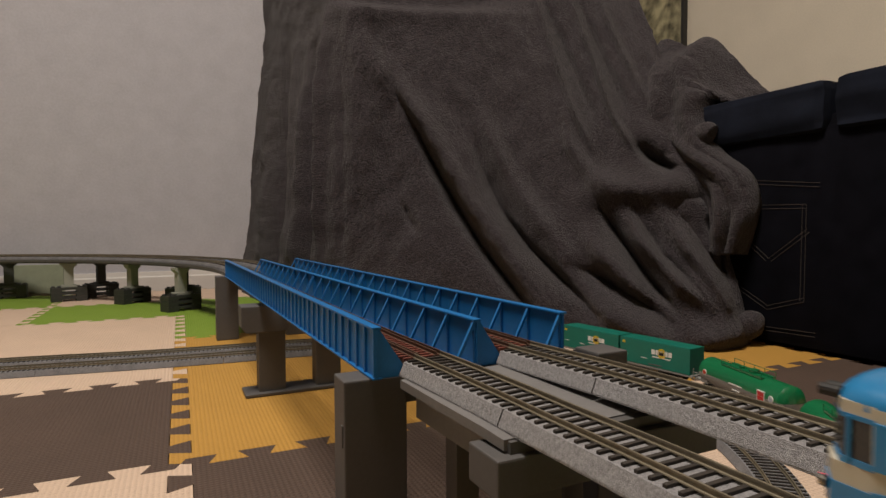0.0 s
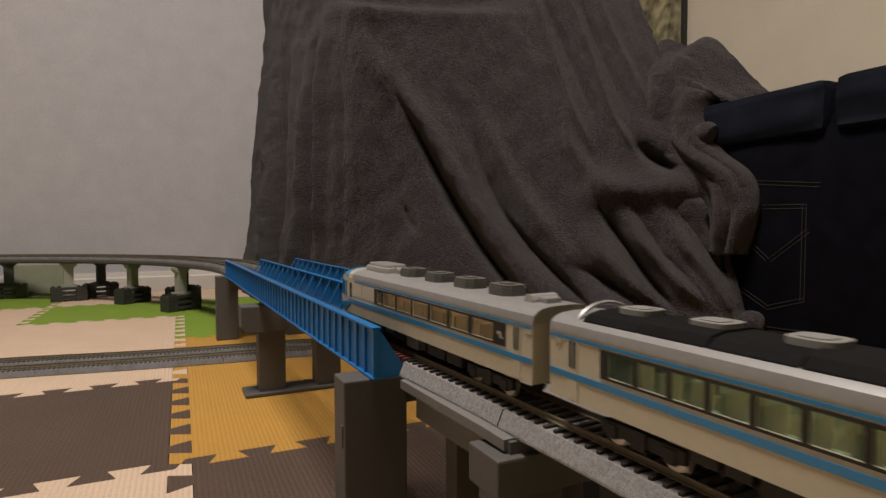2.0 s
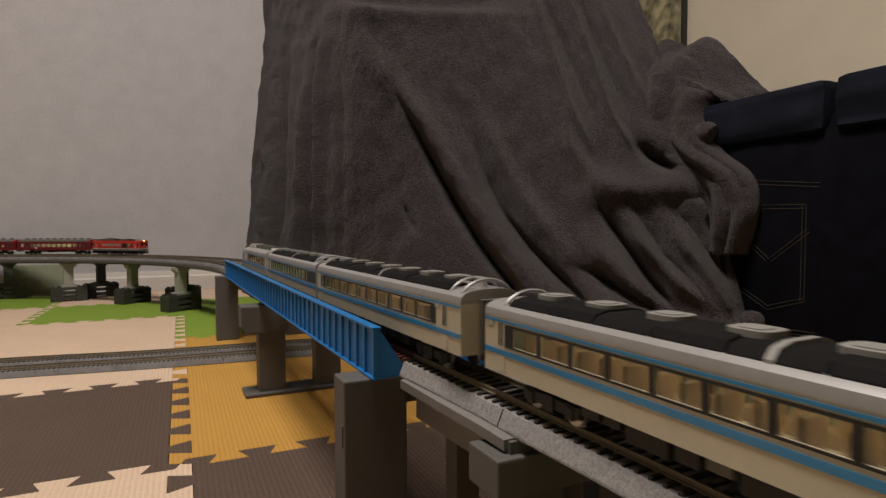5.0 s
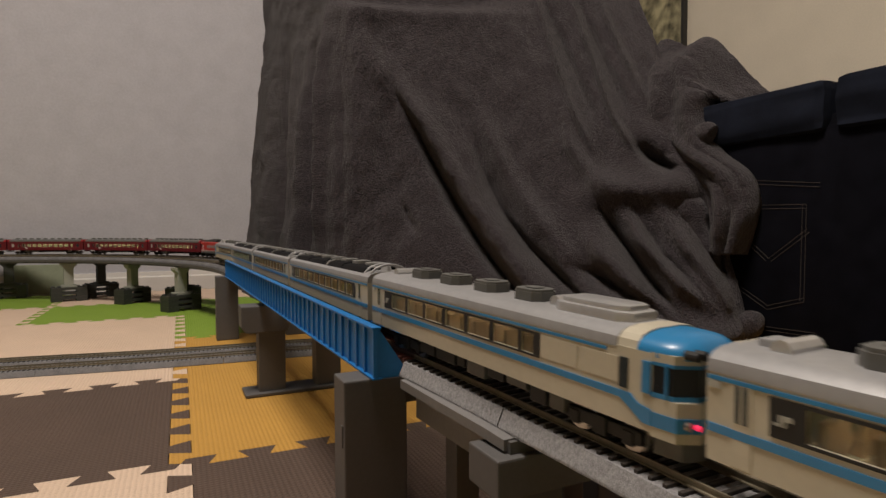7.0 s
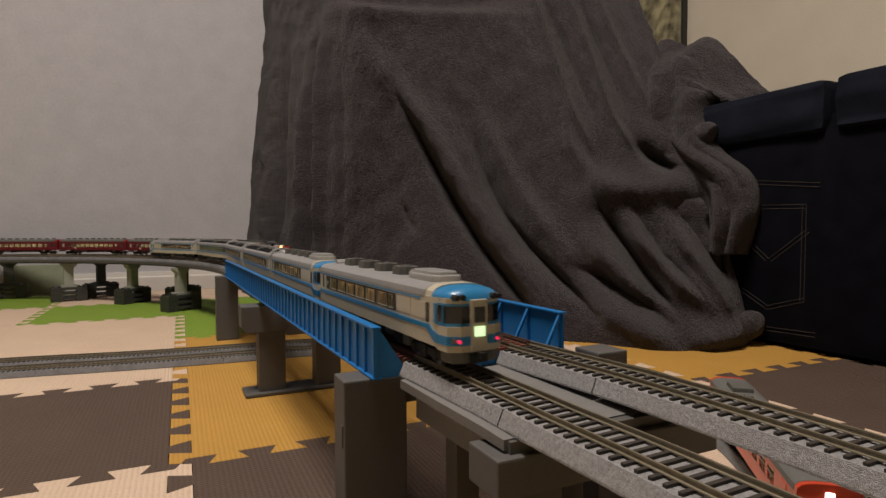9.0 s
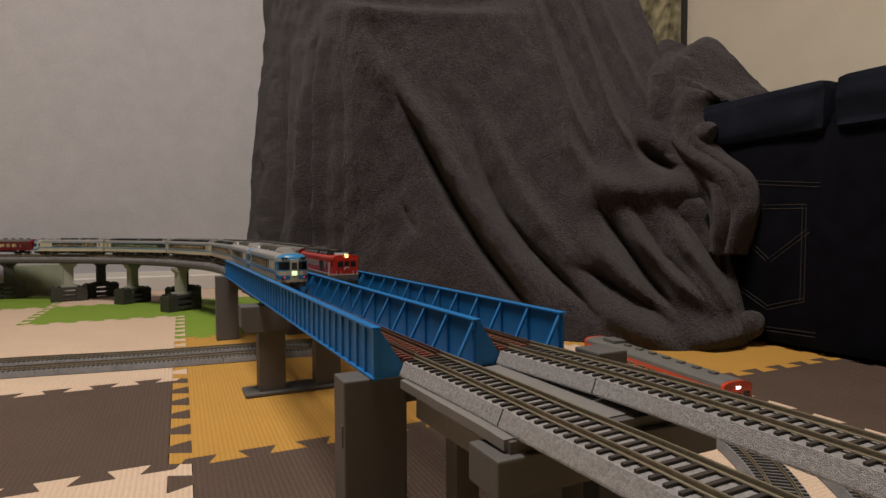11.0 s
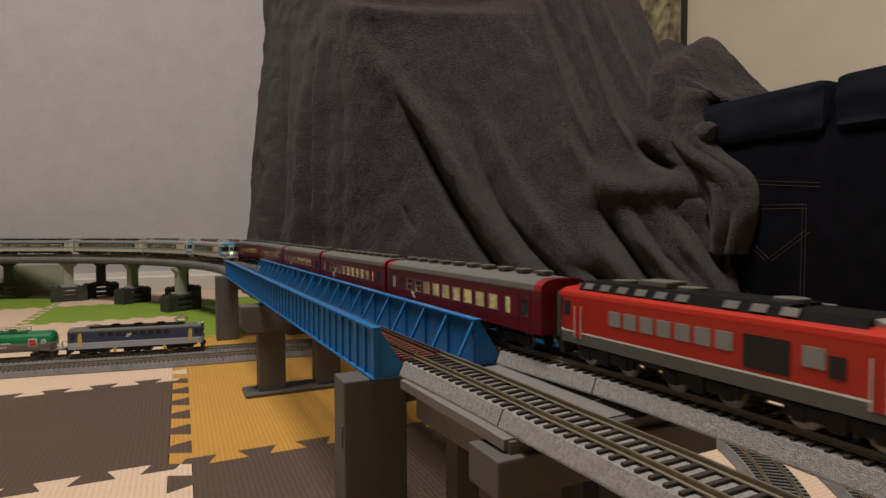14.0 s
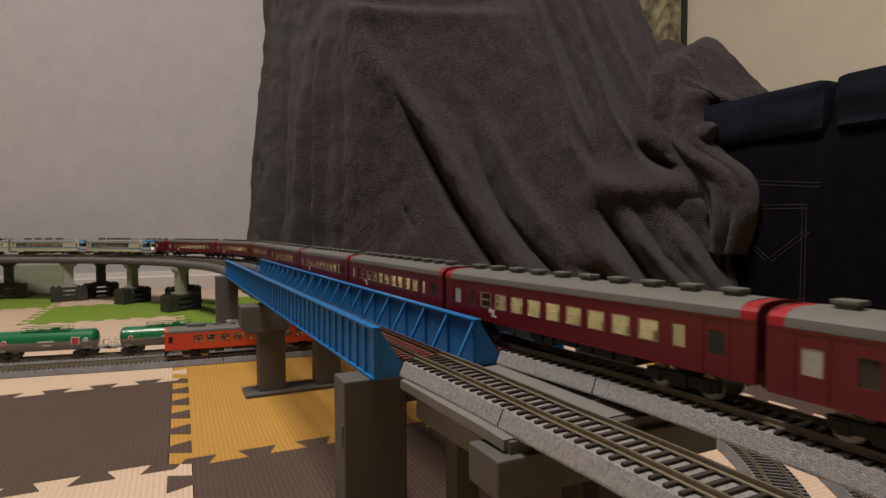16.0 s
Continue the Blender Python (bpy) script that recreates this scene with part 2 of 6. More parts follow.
def mat_tile(i, j, colour):
    rng = random.Random(i * 31 + j * 7 + 5)
    h, v0 = mat_edge(False, False), mat_edge(True, True)
    loop = [(x * TILE, y) for x, y in h[:-1]]
    loop += [(TILE + y, x * TILE) for x, y in v0[:-1]]
    loop += [(x * TILE, TILE + y) for x, y in reversed(h[1:])]
    loop += [(y, x * TILE) for x, y in reversed(v0[1:])]
    bm = bmesh.new()
    g = 0.00035
    c = TILE / 2
    top = [bm.verts.new((x + (g if x < c else -g), y + (g if y < c else -g), 0.0)) for x, y in loop]
    low = [bm.verts.new((v.co.x, v.co.y, -0.010)) for v in top]
    f = bm.faces.new(top)
    f.normal_update()
    n = len(loop)
    for k in range(n):
        bm.faces.new((top[k], low[k], low[(k + 1) % n], top[(k + 1) % n]))
    bmesh.ops.triangulate(bm, faces=[f])
    bmesh.ops.recalc_face_normals(bm, faces=bm.faces)
    names = {"w": "cream", "b": "dark brown", "o": "orange", "g": "green"}
    ob = part("foam_mat_tile", bm, FOAM[colour])
    cs, sn = math.cos(TURN), math.sin(TURN)
    x, y = i * TILE, j * TILE
    ob.matrix_basis = pose(ORIGIN.x + cs * x + sn * y, ORIGIN.y - sn * x + cs * y, rng.uniform(0, 0.0005), 0, 0, -math.degrees(TURN))
    tagged(ob, names[colour] + " interlocking foam play mat tile on the floor", "mat tile", "foam mat tiles")


COLOURS = {(-1, 0): "b", (-1, 1): "w", (-1, 2): "w", (-1, 3): "g", (-1, 4): "w", (-1, -1): "w", (0, 0): "o", (0, 1): "o", (0, 2): "g", (0, 3): "g",
           (0, -1): "b", (-2, 2): "w", (-2, 3): "w", (-2, 4): "g", (-2, 1): "w", (-2, 0): "b", (2, 0): "o", (2, -1): "b", (1, -1): "w", (1, 0): "w", (1, -2): "w", (0, 4): "w", (1, 1): "o", (1, 2): "g"}
for i in range(-5, 4):
    for j in range(-5, 5):
        if (i, j) in COLOURS or (i < 3 and j < 5):
            mat_tile(i, j, COLOURS.get((i, j), "wbog"[(i * 2 + j * 3) % 4]))

# ---- tracks ----
GAUGE = 0.0152


def sweep(bm, line, s0, s1, outline, step=0.012, off=0.0, z=0.0):
    z_dips = outline[0][1] > 0.09
    """Sweep a closed (across, up) outline along a line."""
    n = max(1, int(round((s1 - s0) / step)))
    rings = []
    for k in range(n + 1):
        s = s0 + (s1 - s0) * k / n
        d = line.way(s)
        c, nx = line.at(s), Vector((d.y, -d.x))
        dz = dip(c.x, c.y) if z_dips else 0.0
        rings.append([bm.verts.new((*(c + nx * (a + off)), b + z + dz)) for a, b in outline])
    m = len(outline)
    for r0, r1 in zip(rings, rings[1:]):
        for k in range(m):
            bm.faces.new((r0[k], r0[(k + 1) % m], r1[(k + 1) % m], r1[k]))
    bm.faces.new(rings[0])
    bm.faces.new(rings[-1][::-1])
    bmesh.ops.recalc_face_normals(bm, faces=bm.faces)


def rail_outline(z):
    return [(-0.0010, z - 0.0025), (0.0010, z - 0.0025), (0.0009, z - 0.0021), (0.0003, z - 0.0019), (0.0003, z - 0.0009), (0.00045, z - 0.0007), (0.00045, z), (-0.00045, z), (-0.00045, z - 0.0007), (-0.0003, z - 0.0009), (-0.0003, z - 0.0019), (-0.0009, z - 0.0021)]


bm = bmesh.new()
box(bm, -0.0140, -0.0009, -0.0018, 0.0140, 0.0009, 0.0, 0.0003)
TIE_MESH = mesh_of("tie", bm, TIE)
bm = bmesh.new()
box(bm, -0.0140, -0.0009, -0.0018, 0.0140, 0.0009, 0.0, 0.0003)
TIE_RED_MESH = mesh_of("tie", bm, TIE_RED)


def track_section(line, s0, s1, base, bed, ties=True, label="", tie_mesh=None, pitch=0.0057, halfw=(0.0150, 0.0180), step=0.012, group="track sections", guard=False):
    z = line.z
    mid = line.at((s0 + s1) / 2)
    th = thing("track_section", label, "model track", group, pose(mid.x, mid.y, base))
    inv = Matrix.Translation((-mid.x, -mid.y, -base))

    def add(name, bm, m, lab="", smooth=False):
        bm.transform(inv)
        return part(name, bm, m, th, lab, smooth)
    top = z - 0.0036
    if bed:
        bm = bmesh.new()
        a, b = halfw
        sweep(bm, line, s0 + 0.0004, s1 - 0.0004, [(-b, base), (b, base), (b, base + 0.001), (a, top), (-a, top), (-b, base + 0.001)], step)
        add("roadbed", bm, bed, "grey speckled ballast roadbed")
    for k in (-1, 1):
        bm = bmesh.new()
        sweep(bm, line, s0, s1, rail_outline(z), step, k * (GAUGE / 2 + 0.0006))
        add("rail", bm, RAIL if not guard else RAIL_RUST, "worn nickel rail")
        if guard:
            bm = bmesh.new()
            sweep(bm, line, s0, s1, rail_outline(z - 0.0003), step, k * (GAUGE / 2 - 0.0022))
            add("guard_rail", bm, RAIL_RUST)
    n = int((s1 - s0) / pitch)
    if ties:
        for k in range(n):
            s = s0 + (k + 0.5) * (s1 - s0) / n
            p, d = line.at(s), line.way(s)
            shared("tie", tie_mesh or TIE_MESH, th, inv @ pose(p.x, p.y, z - 0.0024 + (dip(p.x, p.y) if z > 0.09 else 0), 0, 0, math.degrees(math.atan2(d.y, d.x)) - 90))
    else:
        bm = bmesh.new()
        for k in range(n):
            s = s0 + (k + 0.5) * (s1 - s0) / n
            p, d = line.at(s), line.way(s)
            vs = box(bm, -0.0140, -0.0009, z - 0.0042, 0.0140, 0.0009, z - 0.0024)
            bmesh.ops.transform(bm, matrix=pose(p.x, p.y, dip(p.x, p.y) if z > 0.09 else 0, 0, 0, math.degrees(math.atan2(d.y, d.x)) - 90), verts=vs)
        tagged(add("tie_row", bm, TIE), kind="stuff")
    return th


def cuts(a, b, pitch):
    n = max(1, round((b - a) / pitch))
    return [(a + (b - a) * k / n, a + (b - a) * (k + 1) / n) for k in range(n)]


BASE = 0.1125
BR0, BR1 = -0.212, 0.530
for line in (NEAR, FAR):
    sb = line.s_near(0.13, BR0)
    joint = line.s_near(0.13, -0.292)
    sections = [(joint, sb)] + cuts(line.s_near(0.14, -0.74), joint, 0.23)
    for a, b in sections:
        track_section(line, a, b, BASE, BALLAST, label="single model railway track on grey ballast roadbed")
    for a, b in cuts(0, line.s_near(0.14, -0.74), 0.4):
        track_section(line, a, b, BASE, BALLAST, ties=False, label="single model railway track on grey ballast roadbed", step=0.08)
    se = line.s_near(0.12, BR1)
    for a, b in cuts(sb, se, 0.4):
        track_section(line, a, b, 0.1125, None, label="bridge track with red-brown ties and guard rails", tie_mesh=TIE_RED_MESH, step=0.06, guard=True, group="bridge tracks")
    sv = line.s_near(-0.75, 1.48)
    for a, b in cuts(se, sv, 0.25):
        track_section(line, a, b, BASE, BALLAST_DARK, ties=False, label="curved model railway track on the viaduct", step=0.02)
    for a, b in cuts(sv, line.length, 0.5):
        track_section(line, a, b, BASE, BALLAST_DARK, ties=False, label="model railway track on the viaduct", step=0.1)
for line, loop in ((INNER, LOOP_IN), (OUTER, LOOP_OUT)):
    for a, b in cuts(0.003, loop - 0.003, 0.235):
        mid = line.at((a + b) / 2)
        seen = mid.y > 0.30 and -0.5 < mid.x < 0.22 or mid.x > 0.3 and mid.y < 0.02
        track_section(line, a, b, 0.0006, BALLAST_DARK, ties=seen, label="grey ballasted model track lying on the foam mats", step=0.015, group="floor tracks")

# ---- blue plate girder bridge, two spans ----
GT, GB = 0.1400, 0.1115


def girder_x(which, y):
    a = {"a": (0.0945, 0.0785), "b": (0.1560, 0.1360), "c": (0.2175, 0.1955)}[which]
    return a[0] + (a[1] - a[0]) * (y - BR0) / (BR1 - BR0)


def bridge_span(y0, y1):
    ym = (y0 + y1) / 2
    th = thing("girder_bridge", "bright blue plastic plate girder bridge span on grey piers", "model bridge", "bridge spans", pose(0.14, ym, GB))
    inv = Matrix.Translation((-0.14, -ym, -GB))
    bm = bmesh.new()
    box(bm, -0.0004, -0.0008, GB + 0.0012, 0.0014, 0.0008, GT - 0.0012, 0.0002)
    rib = mesh_of("rib", bm, BLUE)
    bm = bmesh.new()
    prism(bm, [(-0.0152, 0.1136), (-0.0134, 0.1136), (-0.0006, 0.1372), (-0.0006, 0.1394), (-0.0016, 0.1394)], "y", -0.0010, 0.0010)
    brace = mesh_of("brace", bm, BLUE)
    bm = bmesh.new()
    prism(bm, [(-0.0006, GB + 0.001), (-0.0165, GB + 0.001), (-0.0165, 0.1165), (-0.0015, GT - 0.001), (-0.0006, GT - 0.001)], "y", -0.0007, 0.0007)
    endplate = mesh_of("end_plate", bm, BLUE)
    for w in "abc":
        x0, x1 = girder_x(w, y0), girder_x(w, y1)
        ang = math.degrees(math.atan2(x1 - x0, y1 - y0))
        L = math.hypot(x1 - x0, y1 - y0)
        bm = bmesh.new()
        box(bm, -0.0006, 0.0002, GB, 0.0006, L - 0.0002, GT - 0.0004)
        box(bm, -0.0026, 0.0002, GT - 0.0014, 0.0026, L - 0.0002, GT, 0.0003)
        box(bm, -0.0026, 0.0002, GB, 0.0026, L - 0.0002, GB + 0.0012, 0.0003)
        g = part("girder", bm, BLUE, th)
        g.matrix_basis = inv @ pose(x0, y0, 0, 0, 0, -ang)
        n, bays = 25, 11
        for k in range(n + 1):
            if w == "a":
                shared("rib", rib, g, pose(-0.0006, 0.0012 + (L - 0.0024) * k / n, 0, 0, 0, 180))
        for k in range(bays + 1):
            y = 0.0022 + (L - 0.0044) * k / bays
            if w != "a":
                shared("rib", rib, g, pose(-0.0006, y, 0, 0, 0, 180))
                shared("brace", brace, g, pose(0, y, 0))
            if w != "c":
                shared("brace", brace, g, pose(0, y, 0, 0, 0, 180))
        for y in (0.0016, L - 0.0016):
            if w != "c":
                shared("end_plate", endplate, g, pose(0, y, 0, 0, 0, 180))
    for a, b in (("a", "b"), ("b", "c")):
        wide = (girder_x(b, ym) - girder_x(a, ym)) / 2 - 0.0014
        bm = bmesh.new()
        box(bm, -wide, -0.0011, 0.1117, wide, 0.0011, 0.1135)
        beam = mesh_of("cross_beam", bm, BLUE)
        for k in range(13):
            y = y0 + 0.003 + (y1 - y0 - 0.006) * k / 12
            shared("cross_beam", beam, th, inv @ pose((girder_x(a, y) + girder_x(b, y)) / 2, y, 0))
        for s in (-1, 1):
            bm = bmesh.new()
            xs = [(girder_x(a, y) + girder_x(b, y)) / 2 + s * GAUGE / 2 for y in (y0, y1)]
            prism(bm, [(xs[0] - 0.0012, y0 + 0.001), (xs[0] + 0.0012, y0 + 0.001), (xs[1] + 0.0012, y1 - 0.001), (xs[1] - 0.0012, y1 - 0.001)], "z", 0.1135, 0.1193)
            bm.transform(inv)
            part("stringer", bm, RAIL_RUST, th)


BMID = (BR0 + BR1) / 2
bridge_span(BR0, BMID - 0.0006)
bridge_span(BMID + 0.0006, BR1)


# ---- grey piers ----
# pier under the middle of the bridge
mp = thing("bridge_pier", "grey plastic pier with two legs and foot plate", "model pier", "bridge piers", pose(0.118, 0.188, 0))
bm = bmesh.new()
prism(bm, [(-0.053, 0.1045), (-0.053, 0.080), (-0.048, 0.0735), (-0.002, 0.0735), (0.002, 0.086), (0.026, 0.086), (0.028, 0.0735), (0.078, 0.0735), (0.083, 0.080), (0.083, 0.1045)], "y", -0.016, 0.016, 0.0012)
part("cap", bm, GREY, mp)
bm = bmesh.new()
box(bm, -0.030, -0.011, 0.1040, 0.078, 0.011, 0.1114, 0.0006)
part("bearing", bm, GREY, mp)
for a, b in ((-0.034, -0.004), (0.032, 0.062)):
    bm = bmesh.new()
    box(bm, a, -0.012, 0.004, b, 0.012, 0.0745, 0.001)
    part("leg", bm, GREY, mp)
bm = bmesh.new()
box(bm, -0.050, -0.020, 0.0006, 0.075, 0.020, 0.0045, 0.001)
part("foot_plate", bm, GREY, mp)


def wide_pier(x0, x1, y0, y1, top, label):
    """A pier of two broad slab legs under both tracks, joined at the top by a beam."""
    cx, cy = (x0 + x1) / 2, (y0 + y1) / 2
    th = thing("bridge_pier", label, "model pier", "bridge piers", pose(cx, cy, 0))
    hx, hy = (x1 - x0) / 2, (y1 - y0) / 2
    for s in (-1, 1):
        bm = bmesh.new()
        a, b = sorted((s * hx, s * (hx - 0.036)))
        box(bm, a, -hy, 0.0006, b, hy, top, 0.001)
        for zz in (0.03, 0.075):
            box(bm, a - 0.0008, -hy * 0.8, zz, a + 0.002, -hy * 0.55, zz + 0.012)
        part("leg", bm, GREY, th)
    bm = bmesh.new()
    box(bm, -hx + 0.036, -hy * 0.85, top - 0.016, hx - 0.036, hy * 0.85, top - 0.0005)
    part("beam", bm, GREY, th)
    return th


wide_pier(0.0775, 0.236, -0.207, -0.186, 0.1113, "grey plastic portal pier at the end of the blue bridge")
wide_pier(0.062, 0.215, 0.540, 0.566, 0.1110, "grey plastic portal pier at the far end of the bridge")


def slab(line_a, s0, s1, w, z0, z1, name, label, material, under=0.012, off=0.0, inset=0.7):
    mid = line_a.at((s0 + s1) / 2)
    th = thing(name, label, "model deck", "deck slabs", pose(mid.x, mid.y, z0))
    bm = bmesh.new()
    sweep(bm, line_a, s0, s1, [(-w + off, z0), (w + off, z0), (w + off, z1), (-w + off, z1)], 0.02)
    bm.transform(Matrix.Translation((-mid.x, -mid.y, -z0)))
    part("slab", bm, material, th)
    bm = bmesh.new()
    sweep(bm, line_a, s0 + 0.002, s1 - 0.002, [(-w * inset + off, z0 - under), (w * inset + off, z0 - under), (w * inset + off, z0), (-w * inset + off, z0)], 0.02)
    bm.transform(Matrix.Translation((-mid.x, -mid.y, -z0)))
    part("girder", bm, material, th)
    return th


mid_line = Line([(0.1670, -0.32), (0.1660, -0.295), (0.1605, -0.25), (0.1560, -0.2)], 0)
slab(mid_line, 0.014, 0.106, 0.0525, 0.1078, 0.1123, "deck_slab", "grey plastic deck slab under both tracks", DECKGREY, under=0.0165, inset=0.84)
for line in (NEAR, FAR):
    for y in ((-1.5, -0.74), (-2.3, -1.52), (-3.0, -2.32)):
        slab(line, line.s_near(0.14, y[0]), line.s_near(0.14, y[1]), 0.020, 0.1060, 0.1122, "deck_slab", "grey plastic deck slab under the track", GREY)
    se = line.s_near(0.12, BR1)
    for a, b in cuts(se, line.s_near(-0.75, 1.48), 0.25) + cuts(line.s_near(-0.75, 1.48), line.length, 0.5):
        slab(line, a, b, 0.024, 0.1065, 0.1122, "viaduct_deck", "grey viaduct deck under the curved track", GREY, 0.004)


def portal(x0, x1, y0, y1, top):
    th = thing("block_pier", "grey plastic cross beam pier under both tracks", "model pier", "block piers", pose((x0 + x1) / 2, (y0 + y1) / 2, 0))
    hx, hy = (x1 - x0) / 2, (y1 - y0) / 2
    bm = bmesh.new()
    box(bm, -hx, -hy, top - 0.0165, hx, hy, top, 0.001)
    part("cap", bm, GREY, th)
    bm = bmesh.new()
    box(bm, -hx + 0.008, -hy * 0.7, top - 0.0004, hx - 0.008, hy * 0.7, 0.1080 if top < 0.1035 else 0.1082)
    part("bearing", bm, GREY, th)
    for s in (-1, 1):
        bm = bmesh.new()
        a, b = sorted((s * (hx - 0.016), s * (hx - 0.036)))
        box(bm, a, -hy * 0.45, 0.0006, b, hy * 0.75, top - 0.016, 0.001)
        part("column", bm, GREY, th)


portal(0.1080, 0.2300, -0.314, -0.290, 0.1030)
for y in (-0.72, -1.2, -1.7, -2.2, -2.8):
    portal(0.115, 0.245, y - 0.013, y + 0.013, 0.1035)
# slim pier under the deck slab
th = thing("block_pier", "slim grey plastic pier under the deck slab", "model pier", "block piers", pose(0.1275, -0.247, 0))
for x in (0.0, 0.066):
    bm = bmesh.new()
    box(bm, x - 0.0065, -0.006, 0.0006, x + 0.0065, 0.006, 0.0912, 0.0006)
    part("column", bm, GREY, th)
# small grey pier top beside the outer track
th = thing("block_pier", "grey plastic pier block standing beside the track", "model pier", "block piers", pose(0.2310, -0.231, 0))
bm = bmesh.new()
box(bm, -0.011, -0.011, 0.0006, 0.011, 0.011, 0.1195, 0.001)
part("column", bm, GREY, th)


# ---- viaduct piers on dark blocks ----
def viaduct_pier(x, y, turn, pale=True, blocks=3):
    th = thing("viaduct_pier", ("pale grey" if pale else "dark grey") + " viaduct pier standing on stacked dark blocks", "model pier", "viaduct piers", pose(x, y, 0, 0, 0, turn))
    m = PALEGREY if pale else DARKGREY
    for k in range(3):
        bm = bmesh.new()
        z0, z1 = 0.0006 + k * 0.0125, 0.0006 + (k + 1) * 0.0125
        for s in (-1, 1):
            a, b = sorted((s * 0.041, s * 0.016))
            box(bm, a, -0.018, z0, b, 0.018, z1 - 0.0002, 0.0006)
        box(bm, -0.016, -0.018, z0 + 0.006, 0.016, 0.018, z1 - 0.0002)
        if k == 2:
            for xx in (-0.035, -0.022, 0.022, 0.035):
                for yy in (-0.010, 0.010):
                    box(bm, xx - 0.0035, yy - 0.0035, z1 - 0.0003, xx + 0.0035, yy + 0.0035, z1 + 0.003)
        part("block", bm, DARKGREY, th, "dark grey stacking block with slots")
    z = 0.038
    bm = bmesh.new()
    box(bm, -0.018, -0.012, z, 0.018, 0.012, z + 0.006, 0.0006)
    part("footing", bm, m, th)
    bm = bmesh.new()
    box(bm, -0.011, -0.008, z + 0.006, 0.011, 0.008, 0.089, 0.0006)
    part("column", bm, m, th)
    bm = bmesh.new()
    prism(bm, [(-0.011, 0.0888), (0.011, 0.0888), (0.019, 0.097), (0.019, 0.1024), (-0.019, 0.1024), (-0.019, 0.097)], "y", -0.009, 0.009)
    part("cap", bm, m, th)
    return th


for x, y, turn in ((0.012, 0.975, 30), (-0.100, 1.185, 42), (-0.258, 1.305, 12), (-0.50, 1.42, 10), (-0.86, 1.45, 0), (-1.3, 1.45, 0), (-1.9, 1.45, 0), (-2.6, 1.45, 0)):
    viaduct_pier(x, y, turn)
for x, y, turn in ((0.02, 1.16, 30), (-0.19, 1.375, 20), (-0.42, 1.455, 5), (-0.95, 1.50, 0), (-1.6, 1.50, 0), (-2.3, 1.50, 0)):
    viaduct_pier(x, y, turn, pale=False)

BLACK_FRAME = mat("black_frame", (0.02, 0.02, 0.02), 0.4)
CAMO = mat("mottled_print", (0.30, 0.27, 0.16), 0.7, vary=0.75, scale=14, fine=30)

# ---- grey fleece blanket over a chair ----
def smooth(a, b, x):
    t = min(1.0, max(0.0, (x - a) / (b - a)))
    return t * t * (3 - 2 * t)


def polyline(pts, u):
    """A point on a plan polyline at the share u of its knots."""
    n = len(pts) - 1
    i = min(n - 1, int(u * n))
    f = u * n - i
    p1, p2 = Vector(pts[i]), Vector(pts[i + 1])
    p0 = Vector(pts[max(0, i - 1)])
    p3 = Vector(pts[min(n, i + 2)])
    return 0.5 * (2 * p1 + (p2 - p0) * f + (2 * p0 - 5 * p1 + 4 * p2 - p3) * f * f + (3 * p1 - p0 - 3 * p2 + p3) * f**3)


# plan of the hem on the floor, of the middle and of the upper part
HEM = [(0.180, 1.40), (0.212, 1.00), (0.27, 0.68), (0.36, 0.52), (0.50, 0.38), (0.62, 0.24), (0.73, 0.125), (0.850, 0.115)]
MID = [(0.222, 1.40), (0.240, 1.00), (0.285, 0.66), (0.40, 0.58), (0.52, 0.50), (0.64, 0.42), (0.75, 0.31), (0.845, 0.20)]
TOP = [(0.26, 1.40), (0.270, 1.05), (0.31, 0.68), (0.43, 0.63), (0.56, 0.58), (0.68, 0.54), (0.82, 0.50), (0.935, 0.46)]
